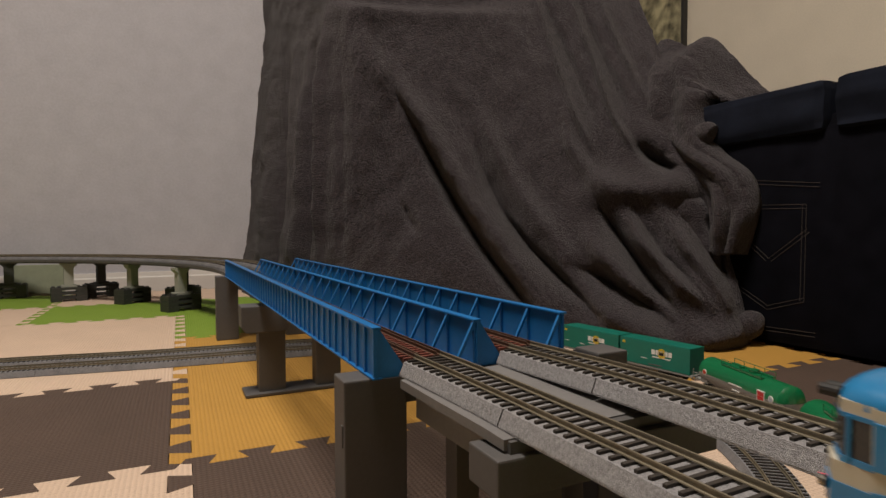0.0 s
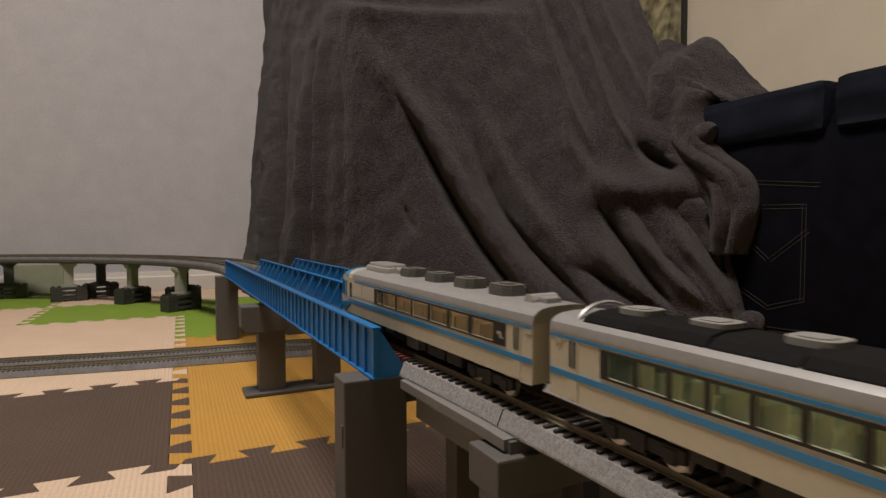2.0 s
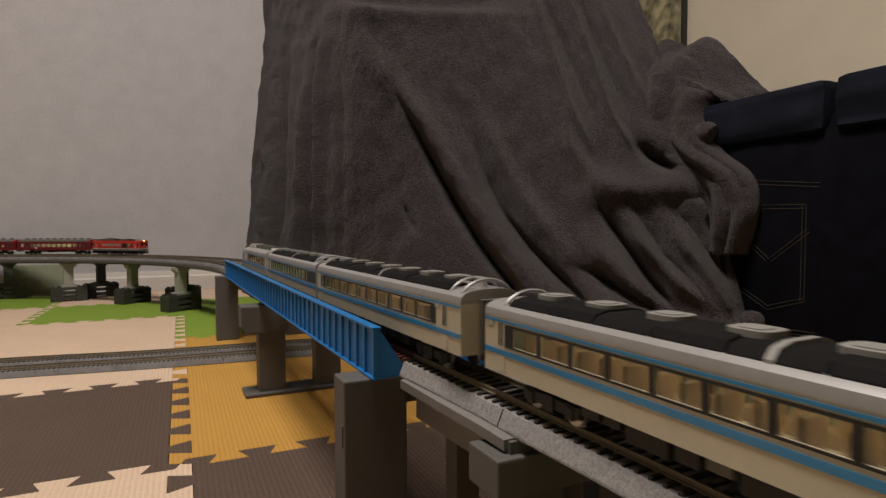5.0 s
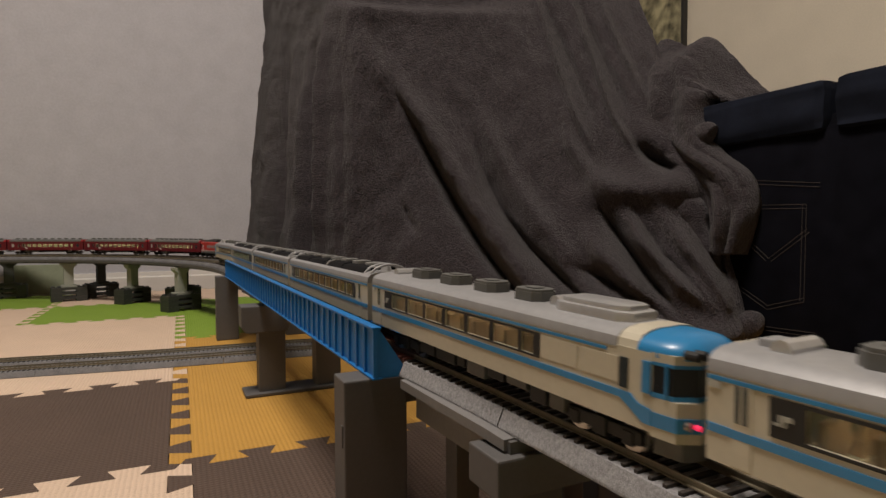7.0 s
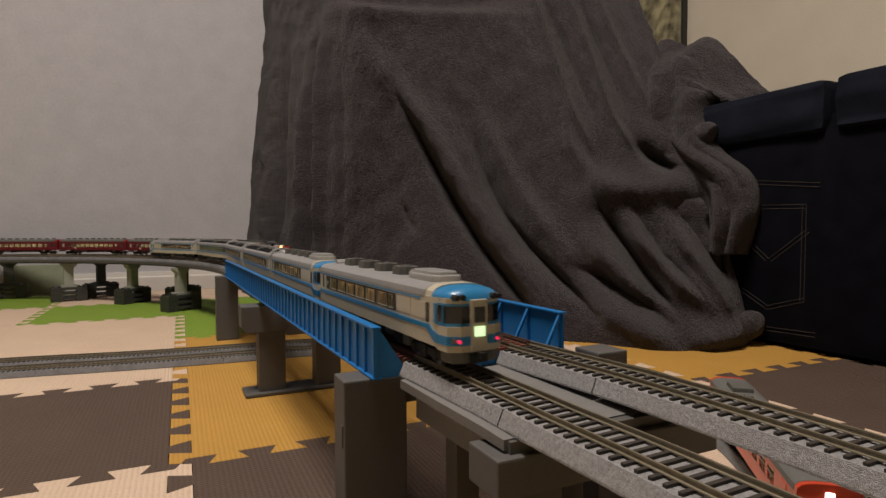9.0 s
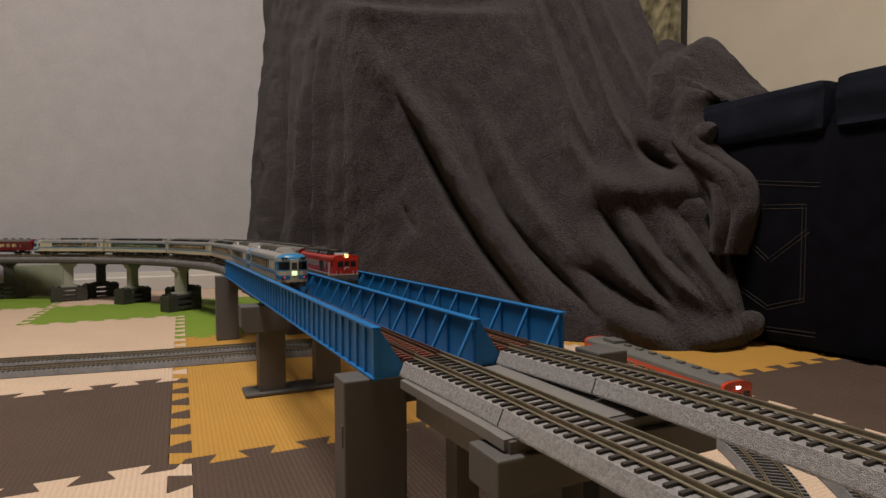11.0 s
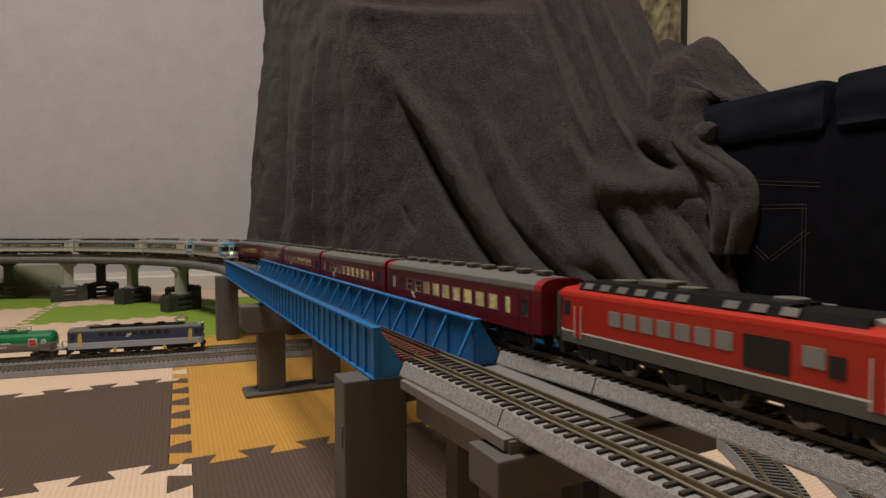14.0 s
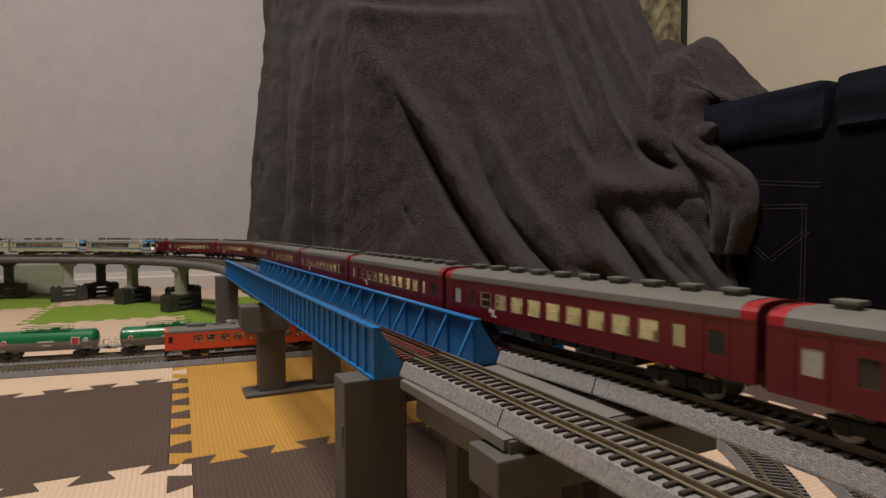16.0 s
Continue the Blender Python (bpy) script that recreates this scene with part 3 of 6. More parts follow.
# folds: lines of (share along the plan, height), width and depth in metres; valleys are negative
FOLDS = [
    ([(0.42, 0.49), (0.475, 0.395), (0.535, 0.27), (0.585, 0.155), (0.62, 0.085), (0.645, 0.03)], 0.015, -0.040),
    ([(0.365, 0.545), (0.445, 0.47), (0.505, 0.385), (0.57, 0.275), (0.62, 0.165), (0.655, 0.07)], 0.030, 0.034),
    ([(0.515, 0.44), (0.585, 0.33), (0.625, 0.23), (0.655, 0.155)], 0.022, 0.012),
    ([(0.60, 0.345), (0.635, 0.225), (0.665, 0.155), (0.70, 0.095), (0.73, 0.045)], 0.015, -0.034),
    ([(0.585, 0.46), (0.64, 0.345), (0.685, 0.23), (0.72, 0.155)], 0.028, 0.024),
    ([(0.74, 0.74), (0.775, 0.535), (0.795, 0.42), (0.815, 0.35)], 0.010, 0.015),
    ([(0.755, 0.72), (0.80, 0.535), (0.83, 0.40)], 0.018, -0.016),
    ([(0.815, 0.74), (0.85, 0.53), (0.865, 0.405), (0.895, 0.315)], 0.010, 0.018),
    ([(0.835, 0.72), (0.87, 0.53), (0.89, 0.41)], 0.018, -0.016),
    ([(0.885, 0.74), (0.905, 0.58), (0.925, 0.46)], 0.010, 0.014),
    ([(0.78, 0.435), (0.78, 0.35), (0.81, 0.285), (0.86, 0.268)], 0.018, 0.020),
    ([(0.765, 0.245), (0.83, 0.26), (0.90, 0.262), (0.97, 0.265)], 0.028, 0.034),
    ([(0.805, 0.235), (0.81, 0.17), (0.825, 0.10), (0.845, 0.06)], 0.015, -0.038),
    ([(0.84, 0.235), (0.85, 0.17), (0.875, 0.11), (0.93, 0.06)], 0.024, 0.034),
    ([(0.72, 0.125), (0.76, 0.10), (0.795, 0.07), (0.835, 0.035)], 0.020, -0.036),
    ([(0.755, 0.19), (0.785, 0.13), (0.81, 0.06)], 0.028, 0.024),
    ([(0.72, 0.07), (0.765, 0.045), (0.83, 0.012)], 0.022, 0.024),
    ([(0.895, 0.24), (0.915, 0.155), (0.945, 0.09), (0.965, 0.045)], 0.024, 0.032),
    ([(0.86, 0.215), (0.87, 0.145), (0.905, 0.085)], 0.013, -0.026),
    ([(0.97, 0.245), (0.96, 0.175), (0.97, 0.11)], 0.014, -0.030),
    ([(0.885, 0.35), (0.915, 0.315), (0.94, 0.298)], 0.016, -0.045),
    ([(0.85, 0.015), (0.92, 0.022), (0.99, 0.028)], 0.018, 0.030),
    ([(0.265, 0.66), (0.268, 0.50), (0.272, 0.32), (0.282, 0.10)], 0.013, 0.020),
    ([(0.238, 0.60), (0.240, 0.32), (0.246, 0.05)], 0.011, -0.028),
    ([(0.222, 0.60), (0.222, 0.32), (0.225, 0.05)], 0.014, 0.018),
    ([(0.190, 0.70), (0.20, 0.30), (0.21, 0.0)], 0.018, 0.014),
    ([(0.155, 0.70), (0.15, 0.3), (0.15, 0.0)], 0.022, -0.026),
    ([(0.105, 0.60), (0.11, 0.14)], 0.03, 0.016),
    ([(0.445, 0.250), (0.460, 0.215), (0.478, 0.185)], 0.012, -0.012),
    ([(0.36, 0.60), (0.38, 0.35), (0.42, 0.10)], 0.05, 0.012),
    ([(0.28, 0.640), (0.43, 0.645), (0.615, 0.648)], 0.022, 0.008),
    ([(0.30, 0.62), (0.31, 0.40), (0.33, 0.15)], 0.030, -0.008),
]
PLAN = 1.65
bl = thing("fleece_blanket", "grey-brown fleece blanket draped in deep folds over a chair", "blanket", at=pose(0.5, 0.5, 0.0))
bm = bmesh.new()
NU, NV, HT = 330, 200, 1.05
zs = np.array([HT * (k / NV) ** 1.25 for k in range(NV + 1)])
us = np.linspace(0, 1, NU + 1)
UU, ZZ = np.meshgrid(us, zs)
OFF = np.zeros_like(UU)
for pts, w, dep in FOLDS:
    best = np.full(UU.shape, 9.0)
    where = np.zeros_like(UU)
    n = len(pts) - 1
    for k in range(n):
        ax, az, bx, bz = pts[k][0] * PLAN, pts[k][1], pts[k + 1][0] * PLAN, pts[k + 1][1]
        q = ((UU * PLAN - ax) * (bx - ax) + (ZZ - az) * (bz - az)) / ((bx - ax) ** 2 + (bz - az) ** 2)
        q = np.clip(q, 0, 1)
        dd = np.hypot(UU * PLAN - ax - q * (bx - ax), ZZ - az - q * (bz - az))
        where = np.where(dd < best, (k + q) / n, where)
        best = np.minimum(best, dd)
    taper = np.minimum(1, 0.15 + 2.6 * where) * np.minimum(1, 0.35 + 3.0 * (1 - where))
    OFF += dep * taper * (1.35 * np.exp(-(best / w) ** 1.3 * 1.1) if dep < 0 else 1.2 * np.exp(-(best / w) ** 2 * 0.75))
grid = []
for iv in range(NV + 1):
    z = float(zs[iv])
    row = []
    for iu in range(NU + 1):
        u = float(us[iu])
        h, m, t = polyline(HEM, u), polyline(MID, u), polyline(TOP, u)
        if z < 0.3:
            p = h.lerp(m, smooth(0, 0.3, z) * 0.5 + 0.5 * z / 0.3)
        else:
            p = m.lerp(t, min(1.4, (z - 0.3) / 0.4))
        if z > 0.64:
            back = smooth(0.64, 0.70, z) * 0.10 * smooth(0.25, 0.36, u) * (1 - smooth(0.60, 0.78, u))
            p = p + Vector((0.02, 0.9)) * back
        d = polyline(MID, min(1, u + 0.03)) - polyline(MID, max(0, u - 0.03))
        nrm = Vector((d.y, -d.x)).normalized()
        if nrm.dot(Vector((-0.7, -0.7))) < 0:
            nrm = -nrm
        off = float(OFF[iv, iu]) + 0.012 * noise.noise(Vector((u * 9, z * 4, 1.7))) + 0.006 * noise.noise(Vector((u * 34, z * 20, 4.1))) + 0.0022 * noise.noise(Vector((u * 190, z * 115, 7.7)))
        row.append(bm.verts.new((p.x + nrm.x * off - 0.5, p.y + nrm.y * off - 0.5, z)))
    grid.append(row)
for r0, r1 in zip(grid, grid[1:]):
    for k in range(NU):
        bm.faces.new((r0[k], r0[k + 1], r1[k + 1], r1[k]))
bmesh.ops.recalc_face_normals(bm, faces=bm.faces)
drape = part("drape", bm, FLEECE, bl, smooth=True)
sol = drape.modifiers.new("thickness", "SOLIDIFY")
sol.thickness, sol.offset = 0.006, -1


def cloth_fold(pts, radii, flat=1.0, seed=1):
    """A rounded roll of cloth along a line."""
    bm = bmesh.new()
    n, m = 70, 44
    rings = []
    knots = [Vector(p) for p in pts]
    def at(u):
        k = len(knots) - 1
        i = min(k - 1, int(u * k))
        f = u * k - i
        p1, p2 = knots[i], knots[i + 1]
        p0, p3 = knots[max(0, i - 1)], knots[min(k, i + 2)]
        return 0.5 * (2 * p1 + (p2 - p0) * f + (2 * p0 - 5 * p1 + 4 * p2 - p3) * f * f + (3 * p1 - p0 - 3 * p2 + p3) * f**3)
    for k in range(n + 1):
        u = k / n
        c, d = at(u), (at(min(1, u + 0.02)) - at(max(0, u - 0.02))).normalized()
        side = d.cross(Vector((0.3, 0.9, 0.3))).normalized()
        up = side.cross(d).normalized()
        r = float(np.interp(u, np.linspace(0, 1, len(radii)), radii)) * (0.25 + 0.75 * min(1, math.sqrt(max(0.0, 8 * min(u, 1 - u)))))
        ring = []
        for j in range(m):
            a = 2 * math.pi * j / m
            v = side * math.cos(a) * r + up * math.sin(a) * r * flat
            wob = 1 + 0.34 * noise.noise((c + v * 0.6) * 24 + Vector((seed, 0, 0))) + 0.10 * noise.noise((c + v) * 60) + 0.02 * noise.noise((c + v) * 200)
            q = c + v * wob
            ring.append(bm.verts.new((q.x - 0.5, q.y - 0.5, max(0.002, q.z))))
        rings.append(ring)
    for r0, r1 in zip(rings, rings[1:]):
        for j in range(m):
            bm.faces.new((r0[j], r0[(j + 1) % m], r1[(j + 1) % m], r1[j]))
    bm.faces.new(rings[0][::-1])
    bm.faces.new(rings[-1])
    bmesh.ops.recalc_face_normals(bm, faces=bm.faces)
    part("fold", bm, FLEECE, bl, smooth=True)


# the end of the blanket hangs over the seat's corner: its rows from the top down, each across the cloth
CASCADE = [
    [(0.960, 0.425, 0.585), (0.960, 0.290, 0.535), (0.970, 0.160, 0.406)],
    [(0.895, 0.410, 0.510), (0.895, 0.290, 0.492), (0.910, 0.186, 0.398)],
    [(0.858, 0.372, 0.437), (0.858, 0.290, 0.446), (0.860, 0.216, 0.426)],
    [(0.848, 0.351, 0.378), (0.848, 0.285, 0.382), (0.848, 0.219, 0.382)],
    [(0.842, 0.282, 0.320), (0.842, 0.236, 0.325), (0.842, 0.186, 0.322)],
    [(0.840, 0.206, 0.262), (0.840, 0.172, 0.274), (0.840, 0.132, 0.278)],
    [(0.838, 0.182, 0.205), (0.838, 0.152, 0.215), (0.838, 0.116, 0.222)],
    [(0.838, 0.174, 0.150), (0.838, 0.160, 0.145), (0.838, 0.138, 0.148)],
]


def soft_at(knots, u):
    k = len(knots) - 1
    i = min(k - 1, int(u * k))
    f = u * k - i
    p1, p2 = knots[i], knots[i + 1]
    p0, p3 = knots[max(0, i - 1)], knots[min(k, i + 2)]
    return 0.5 * (2 * p1 + (p2 - p0) * f + (2 * p0 - 5 * p1 + 4 * p2 - p3) * f * f + (3 * p1 - p0 - 3 * p2 + p3) * f**3)


bm = bmesh.new()
NA, NB = 60, 130
grid = []
for ib in range(NB + 1):
    b = ib / NB
    cross = [soft_at([Vector(r[k]) for r in CASCADE], b) for k in range(3)]
    row = []
    for ia in range(NA + 1):
        a = ia / NA
        q = soft_at(cross, a)
        edge = math.sin(math.pi * a) ** 0.6 if 0 < a < 1 else 0.0
        out = 0.020 * edge + 0.009 * math.sin(6.2 * (1.6 * a + 1.5 * b + 0.3)) * edge + 0.006 * math.sin(6.2 * (2.7 * a - 2.2 * b)) * edge
        out += 0.010 * noise.noise(q * 16) + 0.003 * noise.noise(q * 60) + 0.0012 * noise.noise(q * 180)
        tuck = 0.030 * (max(0.0, a - 0.90) / 0.10) ** 2 + 0.030 * (max(0.0, 0.10 - a) / 0.10) ** 2
        row.append(bm.verts.new((q.x - 0.5 - (out - tuck) * (0.85 if b > 0.15 else 0.3), q.y - 0.5 - out * 0.25, q.z + out * (0.8 if b < 0.25 else 0.1))))
    grid.append(row)
for r0, r1 in zip(grid, grid[1:]):
    for k in range(NA):
        bm.faces.new((r0[k], r0[k + 1], r1[k + 1], r1[k]))
bmesh.ops.recalc_face_normals(bm, faces=bm.faces)
hang = part("hanging_end", bm, FLEECE, bl, smooth=True)
sol = hang.modifiers.new("thickness", "SOLIDIFY")
sol.thickness, sol.offset = 0.010, 0
cloth_fold([(0.950, 0.340, 0.446), (0.950, 0.290, 0.438), (0.950, 0.240, 0.432), (0.955, 0.190, 0.424)], [0.030, 0.030, 0.028, 0.022], 1.0, 8)
cloth_fold([(0.855, 0.250, 0.372), (0.846, 0.225, 0.362), (0.842, 0.200, 0.356), (0.844, 0.188, 0.350)], [0.014, 0.016, 0.019, 0.014], 1.0, 4)
cloth_fold([(0.815, 0.245, 0.262), (0.822, 0.212, 0.215), (0.826, 0.190, 0.140), (0.828, 0.160, 0.080), (0.832, 0.133, 0.045)], [0.026, 0.026, 0.024, 0.024, 0.022], 1.0, 5)
cloth_fold([(0.74, 0.150, 0.022), (0.79, 0.130, 0.022), (0.825, 0.122, 0.026), (0.842, 0.112, 0.034), (0.848, 0.118, 0.055)], [0.022, 0.024, 0.026, 0.024, 0.018], 0.9, 6)

# ---- denim covered seat ----
SX = 0.866
sf = thing("sofa", "low sofa in dark denim with stitched jeans pockets", "sofa", at=pose(SX + 0.4, -0.3, 0))
bm = bmesh.new()
box(bm, -0.40, -1.2, 0.001, 0.40, 0.9, 0.365, 0.03)
part("body", bm, DENIM, sf, smooth=True)
for y0, y1 in ((-1.2, 0.299), (0.309, 0.9)):
    bm = bmesh.new()
    box(bm, -0.412, y0, 0.332, 0.40, y1, 0.410, 0.016)
    bmesh.ops.subdivide_edges(bm, edges=bm.edges, cuts=5, use_grid_fill=True)
    for v in bm.verts:
        v.co.z += 0.006 * noise.noise(Vector((v.co.y * 9, v.co.x * 6, 3.3)))
        v.co.x += 0.008 * noise.noise(Vector((v.co.y * 16, v.co.z * 34, 8.3))) + 0.003 * noise.noise(Vector((v.co.y * 40, v.co.z * 80, 1.3)))
    part("cushion", bm, DENIM_SLEEVE, sf, "dark indigo denim cushion edge", smooth=True)


def stitch_line(pts, double=0.006):
    """Rows of single raised stitches along a line of (y, z) on the seat's front."""
    bm = bmesh.new()
    for (y0, z0), (y1, z1) in zip(pts, pts[1:]):
        L = math.hypot(y1 - y0, z1 - z0)
        n = int(L / 0.0036)
        ny, nz = -(z1 - z0) / L, (y1 - y0) / L
        for off in (0, double):
            for k in range(n):
                a, b = (k + 0.15) / n, (k + 0.8) / n
                pa = (-0.4008, y0 + (y1 - y0) * a + ny * off + 0.3, z0 + (z1 - z0) * a + nz * off)
                pb = (-0.4008, y0 + (y1 - y0) * b + ny * off + 0.3, z0 + (z1 - z0) * b + nz * off)
                cyl(bm, pa, pb, 0.0005, 5)
    part("stitching", bm, STITCH, sf, "brown seam stitching")


stitch_line([(0.138, 0.271), (0.019, 0.258)])
stitch_line([(0.138, 0.229), (0.039, 0.227)])
stitch_line([(0.039, 0.227), (0.040, 0.078), (0.099, 0.059), (0.150, 0.087)])
stitch_line([(0.145, 0.182), (0.098, 0.142), (0.037, 0.190)])
stitch_line([(0.130, 0.030), (0.022, 0.033)])

# ---- framed poster on the east wall, panel against the north wall ----
po = thing("framed_poster", "dark framed poster with mottled beige and green print", "poster", at=pose(RX1 - 0.012, 1.125, 1.13))
bm = bmesh.new()
for y0, y1, z0, z1 in ((-0.085, 0.22, -0.385, -0.372), (-0.085, 0.22, 0.222, 0.235), (-0.085, -0.075, -0.372, 0.222), (0.21, 0.22, -0.372, 0.222)):
    box(bm, -0.012, y0, z0, 0.012, y1, z1, 0.001)
part("frame", bm, BLACK_FRAME, po, "black picture frame")
bm = bmesh.new()
box(bm, -0.004, -0.075, -0.372, 0.010, 0.21, 0.222)
part("print", bm, CAMO, po, "mottled beige and green print")
pn = thing("leaning_board", "pale grey-green board standing against the wall", "board", at=pose(-0.365, RY1 - 0.018, 0.0))
bm = bmesh.new()
box(bm, -0.066, -0.004, 0.0008, 0.064, 0.004, 0.088, 0.001)
part("board", bm, mat("pale_green_board", (0.30, 0.33, 0.24), 0.6, vary=0.1), pn)

# ---- rolling stock ----
CREAM = mat("cream_paint", (0.50, 0.46, 0.365), 0.38, vary=0.05, bump=0.03, coat=0.2)
JBLUE = mat("light_blue_paint", (0.02, 0.19, 0.42), 0.35, vary=0.06, bump=0.03, coat=0.2)
SILVER = mat("silver_roof", (0.33, 0.33, 0.34), 0.40, 0.3, vary=0.08, bump=0.04)
CHROME = mat("bright_silver_cover", (0.56, 0.56, 0.57), 0.30, 0.6, vary=0.08, bump=0.04)
ROOFGREY = mat("grey_roof", (0.125, 0.127, 0.122), 0.6, vary=0.1, bump=0.06)
UNITGREY = mat("grey_roof_unit", (0.105, 0.105, 0.10), 0.55, vary=0.12, bump=0.05)
BLACK = mat("black_underframe", (0.012, 0.012, 0.012), 0.6, vary=0.3, bump=0.1)
ROOFBLACK = mat("black_roof_panel", (0.0060, 0.0060, 0.0070), 0.75, vary=0.3, bump=0.15, spec=0.12)
PADGREY = mat("pale_grey_fitting", (0.24, 0.24, 0.235), 0.5, vary=0.08, bump=0.04)
STEEL = mat("wheel_steel", (0.35, 0.33, 0.30), 0.3, 1.0, vary=0.1)
SEAT = mat("tan_seat", (0.48, 0.31, 0.19), 0.7, vary=0.15)
INSIDE = mat("cream_interior", (0.72, 0.67, 0.55), 0.6, vary=0.05)
MAROON = mat("maroon_paint", (0.125, 0.006, 0.013), 0.36, vary=0.06, bump=0.03, coat=0.2)
REDLOCO = mat("vermilion_paint", (0.42, 0.022, 0.012), 0.36, vary=0.06, bump=0.03, coat=0.2)
ORANGE = mat("orange_red_paint", (0.56, 0.060, 0.025), 0.36, vary=0.06, bump=0.03, coat=0.2)
WHITE = mat("white_paint", (0.72, 0.72, 0.70), 0.4, vary=0.04)
NAVY = mat("navy_paint", (0.032, 0.050, 0.115), 0.36, vary=0.06, coat=0.2)
PALEBLUE = mat("pale_grey_blue_paint", (0.36, 0.40, 0.46), 0.4, vary=0.06, coat=0.2)
YELLOW = mat("yellow_paint", (0.62, 0.45, 0.02), 0.5)
TANKGREEN = mat("tank_green_paint", (0.006, 0.15, 0.055), 0.32, vary=0.08, coat=0.3)
TANKGREY = mat("tank_grey_paint", (0.26, 0.26, 0.25), 0.45, vary=0.08)
BOXGREEN = mat("container_green_paint", (0.005, 0.155, 0.115), 0.42, vary=0.07)
REDSIGN = mat("red_sign", (0.50, 0.03, 0.03), 0.5)
GLOW_WARM = mat("warm_lamp", (1.0, 0.62, 0.20), glow=2.6, bump=0)
GLOW_CAR = mat("car_light_strip", (1.0, 0.86, 0.62), glow=5.5, bump=0)
GLOW_DMU = mat("railcar_light_strip", (1.0, 0.88, 0.68), glow=5.0, bump=0)
GLOW_GREEN = mat("lit_head_sign", (0.72, 1.0, 0.55), glow=1.0, bump=0)
GLOW_WHITE = mat("white_lamp", (0.85, 0.88, 1.0), glow=5.0, bump=0)
GLOW_RED = mat("red_tail_lamp", (0.9, 0.03, 0.10), glow=0.8, bump=0)
PANE = glass_mat("window_glass", (0.80, 0.82, 0.74), alpha=0.16)
PANE_DARK = glass_mat("cab_glass", (0.25, 0.30, 0.32), alpha=0.45)
PANE_GREEN = glass_mat("green_glass", (0.66, 0.84, 0.75), alpha=0.18)
FRAMETAN = mat("tan_window_frame", (0.30, 0.20, 0.14), 0.5, vary=0.08)
FROST = mat("frosted_pane", (0.40, 0.40, 0.36), 0.4)


def bogie(parent, x, r=0.0048, wb=0.024):
    bm = bmesh.new()
    for s in (-1, 1):
        a, b = sorted((s * 0.0088, s * 0.0112))
        box(bm, x - wb * 0.72, a, r * 0.75, x + wb * 0.72, b, r * 1.65, 0.0004)
        for k in (-1, 1):
            box(bm, x + k * wb / 2 - 0.0022, a - 0.0006, r * 0.55, x + k * wb / 2 + 0.0022, b + 0.0006, r * 1.5, 0.0003)
        box(bm, x - 0.003, a - 0.0008, r * 0.5, x + 0.003, b + 0.0008, r * 1.8, 0.0003)
    box(bm, x - 0.004, -0.009, r * 1.1, x + 0.004, 0.009, 0.0118)
    bg = part("bogie", bm, BLACK, parent, "black bogie frame")
    for k in (-1, 1):
        for s in (-1, 1):
            bm = bmesh.new()
            c = x + k * wb / 2
            cyl(bm, (c, s * 0.0074, r), (c, s * 0.0088, r), r, 18)
            cyl(bm, (c, s * 0.0066, r), (c, s * 0.0074, r), r * 1.12, 18)
            part("wheel", bm, STEEL, bg, "bright steel wheel", smooth=True)
    return bg


def roof_outline(w, ze, zr, n=9):
    pts = [(-w, ze - 0.0006)]
    for k in range(n + 1):
        a = math.pi * (1 - k / n)
        pts.append((w * math.copysign(abs(math.cos(a)) ** 0.62, math.cos(a)), ze + (zr - ze) * math.sin(a) ** 0.75))
    pts.append((w, ze - 0.0006))
    return pts


def side_shell(bm, x0, x1, w, z0, za, zb, ze, wins, t=0.0009):
    """Both long sides of a body, with real window openings."""
    for s in (-1, 1):
        a, b = sorted((s * w, s * (w - t)))
        box(bm, x0, a, z0, x1, b, za)
        box(bm, x0, a, zb, x1, b, ze)
        edges = [x0] + [e for p in sorted(wins) for e in p] + [x1]
        for k in range(0, len(edges), 2):
            box(bm, edges[k], a, za, edges[k + 1], b, zb)


def panes(parent, wins, w, za, zb, material, name="window", inset=0.0005):
    for s in (-1, 1):
        for a, b in wins:
            bm = bmesh.new()
            y0, y1 = sorted((s * (w - inset), s * (w - inset - 0.0003)))
            box(bm, a, y0, za, b, y1, zb)
            part(name, bm, material, parent)


def cabin_inside(parent, x0, x1, w, zf, zt, light, seat=True, glow=GLOW_DMU):
    bm = bmesh.new()
    box(bm, x0, -w + 0.0012, zf, x1, w - 0.0012, zf + 0.0008)
    part("cabin_floor", bm, INSIDE, parent)
    if seat:
        bm = bmesh.new()
        n = int((x1 - x0) / 0.0105)
        for k in range(n):
            x = x0 + (k + 0.5) * (x1 - x0) / n
            for s in (-1, 1):
                a, b = sorted((s * (w - 0.0022), s * 0.0032))
                box(bm, x - 0.0025, a, zf + 0.0008, x + 0.0028, b, zf + 0.0050, 0.0006)
                box(bm, x + 0.0016, a, zf + 0.0048, x + 0.0034, b, zf + 0.0118, 0.0006)
        part("seats", bm, SEAT, parent, "tan seat rows")
    bm = bmesh.new()
    box(bm, x0 + 0.004, -0.0022, zt - 0.0006, x1 - 0.004, 0.0022, zt)
    part("light_strip", bm, glow, parent)


def ends(bm, xs, w, z0, ze, zr, t=0.0012):
    for x in xs:
        o = [(-w, z0), (w, z0)] + [(p[0], p[1]) for p in reversed(roof_outline(w * 0.995, ze, zr)[1:-1])]
        prism(bm, o, "x", x - t / 2, x + t / 2)


